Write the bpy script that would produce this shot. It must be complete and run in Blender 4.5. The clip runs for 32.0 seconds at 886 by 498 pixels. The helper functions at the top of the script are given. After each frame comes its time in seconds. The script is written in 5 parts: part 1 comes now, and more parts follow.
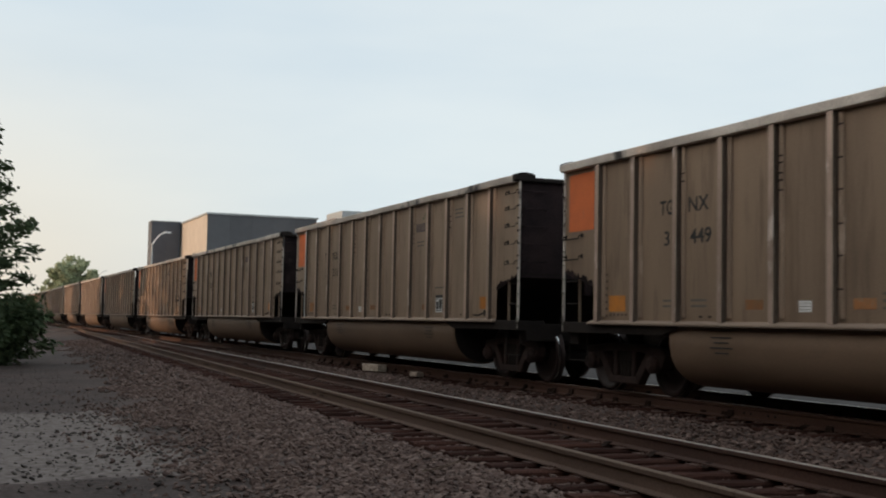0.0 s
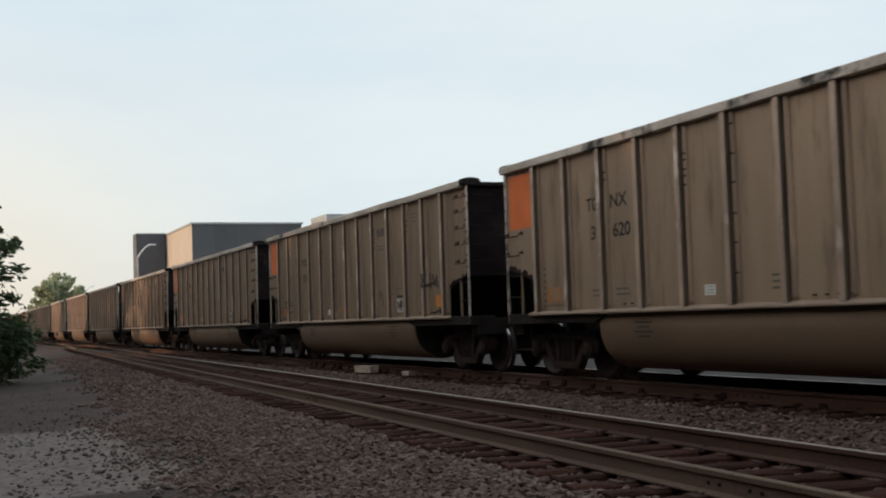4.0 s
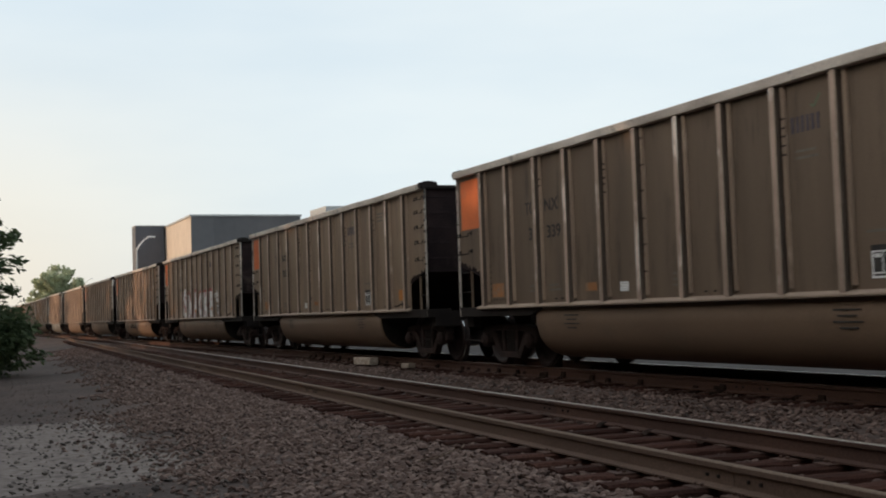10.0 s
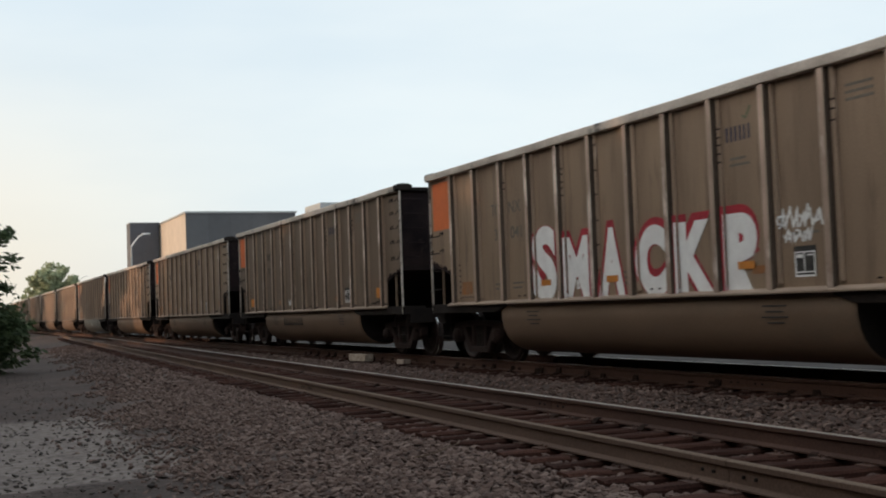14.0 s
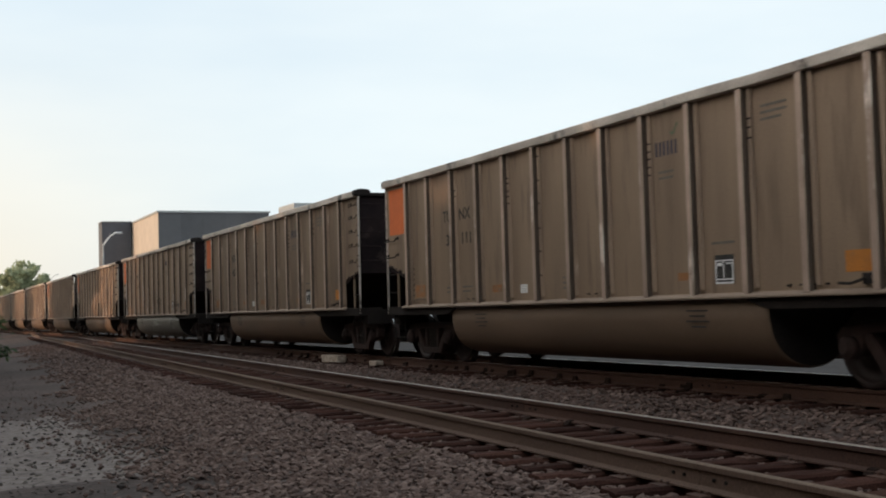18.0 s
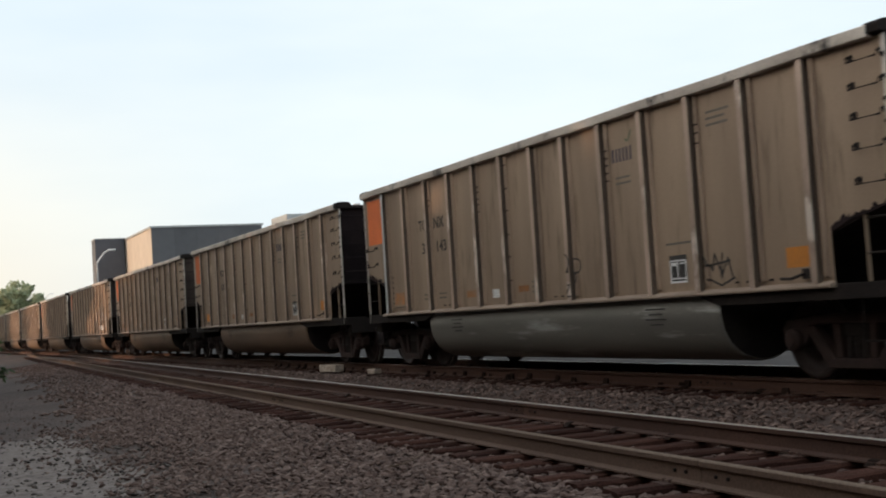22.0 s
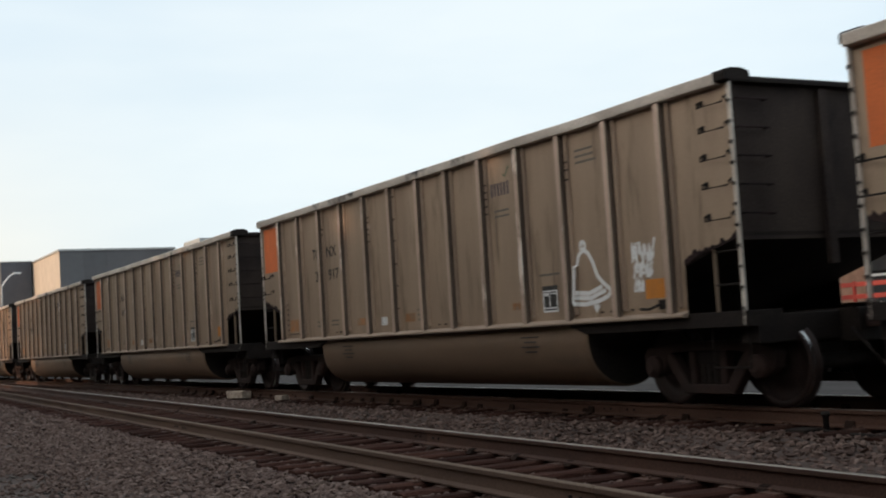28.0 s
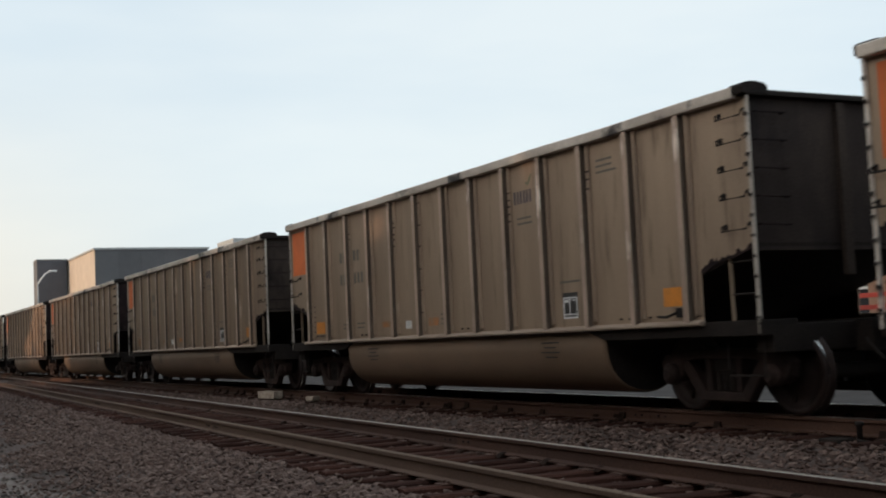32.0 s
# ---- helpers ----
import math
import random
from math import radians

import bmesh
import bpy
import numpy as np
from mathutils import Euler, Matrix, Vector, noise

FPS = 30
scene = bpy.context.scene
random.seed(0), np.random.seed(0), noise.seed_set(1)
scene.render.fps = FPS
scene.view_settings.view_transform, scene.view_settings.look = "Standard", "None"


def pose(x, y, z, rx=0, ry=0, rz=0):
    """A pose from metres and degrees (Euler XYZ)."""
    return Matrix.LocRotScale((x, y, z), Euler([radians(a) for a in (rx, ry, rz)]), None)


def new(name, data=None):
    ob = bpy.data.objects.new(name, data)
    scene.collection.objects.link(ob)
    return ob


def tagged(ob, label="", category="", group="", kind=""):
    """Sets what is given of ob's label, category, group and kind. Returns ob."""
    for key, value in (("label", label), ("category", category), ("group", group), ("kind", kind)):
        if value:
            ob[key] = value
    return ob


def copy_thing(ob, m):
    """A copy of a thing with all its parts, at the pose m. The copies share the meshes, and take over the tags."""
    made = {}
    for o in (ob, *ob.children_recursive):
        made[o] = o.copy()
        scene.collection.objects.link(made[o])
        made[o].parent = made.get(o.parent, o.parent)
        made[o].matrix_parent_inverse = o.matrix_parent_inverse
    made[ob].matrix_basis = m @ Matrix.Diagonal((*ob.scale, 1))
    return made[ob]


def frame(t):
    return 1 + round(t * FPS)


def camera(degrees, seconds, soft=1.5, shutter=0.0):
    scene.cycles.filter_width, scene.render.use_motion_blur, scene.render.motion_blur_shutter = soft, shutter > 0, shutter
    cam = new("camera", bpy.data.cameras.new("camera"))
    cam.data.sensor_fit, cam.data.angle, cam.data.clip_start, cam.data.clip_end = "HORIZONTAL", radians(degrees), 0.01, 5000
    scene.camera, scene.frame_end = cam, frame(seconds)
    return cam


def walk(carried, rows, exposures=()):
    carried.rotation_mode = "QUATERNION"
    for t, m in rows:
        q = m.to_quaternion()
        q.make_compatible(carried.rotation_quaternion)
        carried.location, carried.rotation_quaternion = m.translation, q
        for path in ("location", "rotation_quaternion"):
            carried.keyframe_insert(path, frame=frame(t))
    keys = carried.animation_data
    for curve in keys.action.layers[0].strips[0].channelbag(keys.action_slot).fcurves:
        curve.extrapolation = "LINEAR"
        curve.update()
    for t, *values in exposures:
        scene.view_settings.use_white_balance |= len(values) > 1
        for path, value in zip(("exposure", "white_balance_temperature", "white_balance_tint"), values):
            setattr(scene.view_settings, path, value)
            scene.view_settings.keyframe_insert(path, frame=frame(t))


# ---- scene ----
cam = camera(40.24, 32.0, soft=2.0, shutter=0.18)

# seconds, x, y, z, then the turn in degrees
PATH = [
    (0, 0.000, 0.000, 1.006, 93.43, -1.12, -21.78),
    (0.5, 0.000, 0.000, 1.006, 93.25, -0.12, -22.26),
    (1, 0.000, 0.000, 1.006, 93.50, 1.08, -22.69),
    (1.5, 0.000, 0.000, 1.006, 93.37, 0.96, -23.15),
    (2, 0.000, 0.000, 1.006, 93.34, 0.62, -23.34),
    (2.5, 0.000, 0.000, 1.006, 93.36, 1.72, -23.40),
    (3, 0.000, 0.000, 1.006, 93.27, 2.10, -23.14),
    (3.5, 0.000, 0.000, 1.006, 93.33, 1.74, -22.59),
    (4, 0.000, 0.000, 1.006, 93.32, 1.85, -22.26),
    (4.5, 0.000, 0.000, 1.006, 93.32, 1.88, -22.06),
    (6.5, 0.000, 0.000, 1.006, 93.13, 1.17, -22.16),
    (7, 0.000, 0.000, 1.006, 93.00, 1.15, -22.22),
    (7.5, 0.000, 0.000, 1.006, 92.78, 1.15, -22.11),
    (8, 0.000, 0.000, 1.006, 92.67, 1.79, -21.94),
    (8.5, 0.000, 0.000, 1.006, 92.54, 1.84, -21.97),
    (9, 0.000, 0.000, 1.006, 92.54, 1.49, -22.04),
    (9.5, 0.000, 0.000, 1.006, 92.74, 1.88, -22.13),
    (10, 0.000, 0.000, 1.006, 92.94, 1.89, -22.30),
    (10.5, 0.000, 0.000, 1.006, 92.99, 1.65, -22.45),
    (11, 0.000, 0.000, 1.006, 92.89, 1.59, -22.55),
    (11.5, 0.000, 0.000, 1.006, 92.71, 1.92, -22.53),
    (12, 0.000, 0.000, 1.006, 92.54, 2.44, -22.60),
    (12.5, 0.000, 0.000, 1.006, 92.61, 2.35, -22.66),
    (13, 0.000, 0.000, 1.006, 92.72, 2.25, -22.62),
    (13.5, 0.000, 0.000, 1.006, 92.70, 1.94, -22.48),
    (14, 0.000, 0.000, 1.006, 92.75, 2.07, -22.53),
    (14.5, 0.000, 0.000, 1.006, 92.73, 1.97, -22.63),
    (16.5, 0.000, 0.000, 1.006, 92.58, 2.01, -22.82),
    (17, 0.000, 0.000, 1.006, 92.71, 1.99, -23.09),
    (17.5, 0.000, 0.000, 1.006, 92.80, 1.79, -23.32),
    (18, 0.000, 0.000, 1.006, 92.79, 1.64, -23.80),
    (18.5, 0.000, 0.000, 1.006, 92.71, 1.67, -24.12),
    (19, 0.000, 0.000, 1.006, 92.53, 1.51, -24.45),
    (19.5, 0.000, 0.000, 1.006, 92.49, 1.51, -24.52),
    (20, 0.000, 0.000, 1.006, 92.53, 1.39, -24.69),
    (20.5, 0.000, 0.000, 1.006, 92.56, 1.47, -24.86),
    (21, 0.000, 0.000, 1.006, 92.55, 1.73, -24.80),
    (21.5, 0.000, 0.000, 1.006, 92.69, 2.44, -24.54),
    (22, 0.000, 0.000, 1.006, 93.06, 3.59, -23.98),
    (22.5, 0.026, -0.007, 1.006, 92.18, 3.45, -23.04),
    (23, 0.052, -0.013, 1.006, 91.94, 3.03, -21.76),
    (23.5, 0.078, -0.020, 1.005, 92.30, 4.39, -24.70),
    (23.6, 0.083, -0.021, 1.005, 92.36, 3.72, -24.73),
    (24, 0.104, -0.027, 1.005, 92.29, 2.53, -24.68),
    (24.5, 0.130, -0.033, 1.005, 92.69, 3.38, -24.28),
    (25, 0.130, -0.033, 1.005, 93.14, 3.59, -25.32),
    (25.5, 0.130, -0.033, 1.005, 93.32, 3.60, -26.16),
    (27.5, 0.130, -0.033, 1.005, 93.74, 3.07, -28.34),
    (28, 0.130, -0.033, 1.005, 94.02, 3.46, -27.99),
    (28.5, 0.130, -0.033, 1.005, 94.12, 3.63, -27.50),
    (29, 0.130, -0.033, 1.005, 93.95, 3.14, -27.41),
    (29.5, 0.130, -0.033, 1.005, 94.03, 2.86, -27.10),
    (30, 0.130, -0.033, 1.005, 94.21, 2.56, -26.77),
    (30.2, 0.130, -0.033, 1.005, 94.10, 2.45, -26.74),
    (30.5, 0.130, -0.033, 1.005, 94.11, 2.51, -26.65),
    (31, 0.130, -0.033, 1.005, 94.08, 2.63, -26.50),
    (31.5, 0.130, -0.033, 1.005, 94.29, 2.41, -26.56),
    (32, 0.130, -0.033, 1.005, 94.25, 2.62, -26.51),
]
walk(cam, [(r[0], pose(*r[1:])) for r in PATH],
     exposures=[(t, e, 6680, 12.3) for t, e in ((0.0, 0.05), (4.5, 0.12), (8.0, 0.15), (13.0, 0.2), (17.0, 0.25), (20.0, 0.31), (22.0, 0.33), (25.5, 0.35), (28.0, 0.28), (32.0, 0.17))])

# ---------------------------------------------------------------- light
SUN_LEFT, SUN_UP = 76.0, 12.0          # degrees left of the track's direction, and above the horizon
world = bpy.data.worlds.new("evening_sky")
scene.world = world
world.use_nodes = True
wn, wl = world.node_tree.nodes, world.node_tree.links.new
sky = wn.new("ShaderNodeTexSky")
sky.sky_type = 'NISHITA'
sky.sun_disc = False
sky.sun_elevation = radians(SUN_UP)
sky.sun_rotation = radians(-SUN_LEFT)
sky.air_density, sky.dust_density, sky.ozone_density = 1.0, 2.0, 1.5
wn["Background"].inputs["Strength"].default_value = 0.12
wl(sky.outputs["Color"], wn["Background"].inputs["Color"])
# a thin veil of high cloud over the whole sky, in faint streaks
veil = wn.new("ShaderNodeBackground")
veil.inputs["Strength"].default_value = 1.0
wtc = wn.new("ShaderNodeTexCoord")
wmp = wn.new("ShaderNodeMapping")
wmp.inputs["Scale"].default_value = (1.0, 1.0, 4.0)
wl(wtc.outputs["Generated"], wmp.inputs["Vector"])
wno = wn.new("ShaderNodeTexNoise")
wno.inputs["Scale"].default_value, wno.inputs["Detail"].default_value = 1.6, 5
wl(wmp.outputs["Vector"], wno.inputs["Vector"])
wra = wn.new("ShaderNodeValToRGB")
wra.color_ramp.elements[0].position, wra.color_ramp.elements[1].position = 0.38, 0.66
wra.color_ramp.elements[0].color, wra.color_ramp.elements[1].color = (0.66, 0.81, 0.91, 1), (0.82, 0.93, 0.97, 1)
wl(wno.outputs["Fac"], wra.inputs["Fac"])
# the veil glows warm towards the low sun
wdot = wn.new("ShaderNodeVectorMath")
wdot.operation = 'DOT_PRODUCT'
wl(wtc.outputs["Generated"], wdot.inputs[0])
wdot.inputs[1].default_value = (-math.sin(radians(SUN_LEFT)), math.cos(radians(SUN_LEFT)), 0.05)
wgl = wn.new("ShaderNodeValToRGB")
wgl.color_ramp.interpolation = 'EASE'
wgl.color_ramp.elements[0].position, wgl.color_ramp.elements[1].position = 0.25, 1.0
wgl.color_ramp.elements[0].color, wgl.color_ramp.elements[1].color = (0, 0, 0, 1), (0.5, 0.34, 0.19, 1)
wl(wdot.outputs["Value"], wgl.inputs["Fac"])
wad = wn.new("ShaderNodeMixRGB")
wad.blend_type = 'ADD'
wad.inputs["Fac"].default_value = 1.0
wl(wra.outputs["Color"], wad.inputs["Color1"])
wl(wgl.outputs["Color"], wad.inputs["Color2"])
# creamy haze low over the horizon on the sun's side
wsep = wn.new("ShaderNodeSeparateXYZ")
wl(wtc.outputs["Generated"], wsep.inputs[0])
wlow = wn.new("ShaderNodeMapRange")
wlow.interpolation_type = 'SMOOTHSTEP'
wlow.inputs["From Min"].default_value, wlow.inputs["From Max"].default_value = 0.27, 0.0
wl(wsep.outputs["Z"], wlow.inputs["Value"])
wside = wn.new("ShaderNodeMapRange")
wside.interpolation_type = 'SMOOTHSTEP'
wside.inputs["From Min"].default_value, wside.inputs["From Max"].default_value = -0.12, 0.42
wl(wdot.outputs["Value"], wside.inputs["Value"])
wmul = wn.new("ShaderNodeMath")
wmul.operation = 'MULTIPLY'
wl(wlow.outputs["Result"], wmul.inputs[0])
wl(wside.outputs["Result"], wmul.inputs[1])
whz = wn.new("ShaderNodeMixRGB")
wl(wmul.outputs[0], whz.inputs["Fac"])
wl(wad.outputs["Color"], whz.inputs["Color1"])
whz.inputs["Color2"].default_value = (0.97, 0.84, 0.64, 1)
wl(whz.outputs["Color"], veil.inputs["Color"])
both = wn.new("ShaderNodeMixShader")
both.inputs["Fac"].default_value = 0.80
wl(wn["Background"].outputs[0], both.inputs[1])
wl(veil.outputs[0], both.inputs[2])
wl(both.outputs[0], wn["World Output"].inputs["Surface"])

sun_data = bpy.data.lights.new("sun", 'SUN')
sun_data.energy, sun_data.angle, sun_data.color = 2.0, radians(1.0), (1.0, 0.68, 0.46)
sun = new("sun", sun_data)
sd = Vector((-math.sin(radians(SUN_LEFT)) * math.cos(radians(SUN_UP)),
             math.cos(radians(SUN_LEFT)) * math.cos(radians(SUN_UP)), math.sin(radians(SUN_UP))))
sun.rotation_euler = sd.to_track_quat('Z', 'Y').to_euler()


# ---------------------------------------------------------------- materials
def material(name, base, second=None, rough=0.7, metal=0.0, big=1.0, fine=30.0, mix=0.5, grain=0.25,
             bump=0.15, stretch=(1, 1, 1), vary=0.0, spec=0.3, spots=None, spot_scale=2.0, spot_at=(0.55, 0.65),
             bump_size=0.01):
    """Two-scale procedural surface: large patches from base to second, fine grain, relief, and patches of spots' colour."""
    m = bpy.data.materials.new(name)
    m.use_nodes = True
    nt, nodes = m.node_tree, m.node_tree.nodes
    link = nt.links.new
    bsdf = nodes["Principled BSDF"]
    bsdf.inputs["Roughness"].default_value = rough
    bsdf.inputs["Metallic"].default_value = metal
    bsdf.inputs["Specular IOR Level"].default_value = spec
    tc = nodes.new("ShaderNodeTexCoord")
    mp = nodes.new("ShaderNodeMapping")
    mp.inputs["Scale"].default_value = stretch
    link(tc.outputs["Object"], mp.inputs["Vector"])
    info = nodes.new("ShaderNodeObjectInfo")
    shift = nodes.new("ShaderNodeVectorMath")
    shift.operation = 'MULTIPLY_ADD'
    link(info.outputs["Random"], shift.inputs[0])
    shift.inputs[1].default_value = (37.0, 91.0, 53.0)
    link(mp.outputs["Vector"], shift.inputs[2])
    n1 = nodes.new("ShaderNodeTexNoise")
    n1.inputs["Scale"].default_value, n1.inputs["Detail"].default_value = big, 6
    n2 = nodes.new("ShaderNodeTexNoise")
    n2.inputs["Scale"].default_value, n2.inputs["Detail"].default_value = fine, 4
    link(shift.outputs[0], n1.inputs["Vector"])
    link(tc.outputs["Object"], n2.inputs["Vector"])
    ramp = nodes.new("ShaderNodeValToRGB")
    ramp.color_ramp.elements[0].position, ramp.color_ramp.elements[1].position = 0.5 - mix * 0.35, 0.5 + mix * 0.35
    second = second or tuple(c * 0.7 for c in base)
    ramp.color_ramp.elements[0].color, ramp.color_ramp.elements[1].color = (*base, 1), (*second, 1)
    link(n1.outputs["Fac"], ramp.inputs["Fac"])
    colour = ramp.outputs["Color"]
    if spots:
        n3 = nodes.new("ShaderNodeTexNoise")
        n3.inputs["Scale"].default_value, n3.inputs["Detail"].default_value = spot_scale, 8
        n3.inputs["Roughness"].default_value = 0.62
        link(shift.outputs[0], n3.inputs["Vector"])
        r3 = nodes.new("ShaderNodeMapRange")
        r3.inputs["From Min"].default_value, r3.inputs["From Max"].default_value = spot_at
        link(n3.outputs["Fac"], r3.inputs["Value"])
        mx = nodes.new("ShaderNodeMixRGB")
        link(r3.outputs["Result"], mx.inputs["Fac"])
        link(colour, mx.inputs["Color1"])
        mx.inputs["Color2"].default_value = (*spots, 1)
        colour = mx.outputs["Color"]
    hsv = nodes.new("ShaderNodeHueSaturation")
    gr = nodes.new("ShaderNodeMapRange")
    gr.inputs["To Min"].default_value, gr.inputs["To Max"].default_value = 1 - grain, 1 + grain
    gr.inputs["From Min"].default_value, gr.inputs["From Max"].default_value = 0.3, 0.7
    link(n2.outputs["Fac"], gr.inputs["Value"])
    val = gr.outputs["Result"]
    if vary:
        vr = nodes.new("ShaderNodeMapRange")
        vr.inputs["To Min"].default_value, vr.inputs["To Max"].default_value = 1 - vary, 1 + vary
        link(info.outputs["Random"], vr.inputs["Value"])
        mu = nodes.new("ShaderNodeMath")
        mu.operation = 'MULTIPLY'
        link(val, mu.inputs[0])
        link(vr.outputs["Result"], mu.inputs[1])
        val = mu.outputs[0]
    link(val, hsv.inputs["Value"])
    link(colour, hsv.inputs["Color"])
    link(hsv.outputs["Color"], bsdf.inputs["Base Color"])
    if bump:
        bp = nodes.new("ShaderNodeBump")
        bp.inputs["Strength"].default_value, bp.inputs["Distance"].default_value = bump, bump_size
        link(n2.outputs["Fac"], bp.inputs["Height"])
        link(bp.outputs["Normal"], bsdf.inputs["Normal"])
    return m


def island_material(name, dark, light, rough=0.9, fine=40.0, third=None, thin=0.0):
    """Stones or leaves that differ piece by piece."""
    m = bpy.data.materials.new(name)
    m.use_nodes = True
    nodes, link = m.node_tree.nodes, m.node_tree.links.new
    bsdf = nodes["Principled BSDF"]
    bsdf.inputs["Roughness"].default_value = rough
    bsdf.inputs["Specular IOR Level"].default_value = 0.25
    geo = nodes.new("ShaderNodeNewGeometry")
    ramp = nodes.new("ShaderNodeValToRGB")
    ramp.color_ramp.elements[0].color, ramp.color_ramp.elements[1].color = (*dark, 1), (*light, 1)
    if third:
        e = ramp.color_ramp.elements.new(0.55)
        e.color = (*third, 1)
    link(geo.outputs["Random Per Island"], ramp.inputs["Fac"])
    n = nodes.new("ShaderNodeTexNoise")
    n.inputs["Scale"].default_value = fine
    tc = nodes.new("ShaderNodeTexCoord")
    link(tc.outputs["Object"], n.inputs["Vector"])
    mr = nodes.new("ShaderNodeMapRange")
    mr.inputs["To Min"].default_value, mr.inputs["To Max"].default_value = 0.7, 1.3
    link(n.outputs["Fac"], mr.inputs["Value"])
    hsv = nodes.new("ShaderNodeHueSaturation")
    link(mr.outputs["Result"], hsv.inputs["Value"])
    link(ramp.outputs["Color"], hsv.inputs["Color"])
    link(hsv.outputs["Color"], bsdf.inputs["Base Color"])
    if thin:
        # a leaf lets some light through
        tr = nodes.new("ShaderNodeBsdfTranslucent")
        link(hsv.outputs["Color"], tr.inputs["Color"])
        mixed = nodes.new("ShaderNodeMixShader")
        mixed.inputs["Fac"].default_value = thin
        link(bsdf.outputs[0], mixed.inputs[1])
        link(tr.outputs[0], mixed.inputs[2])
        link(mixed.outputs[0], nodes["Material Output"].inputs["Surface"])
    return m


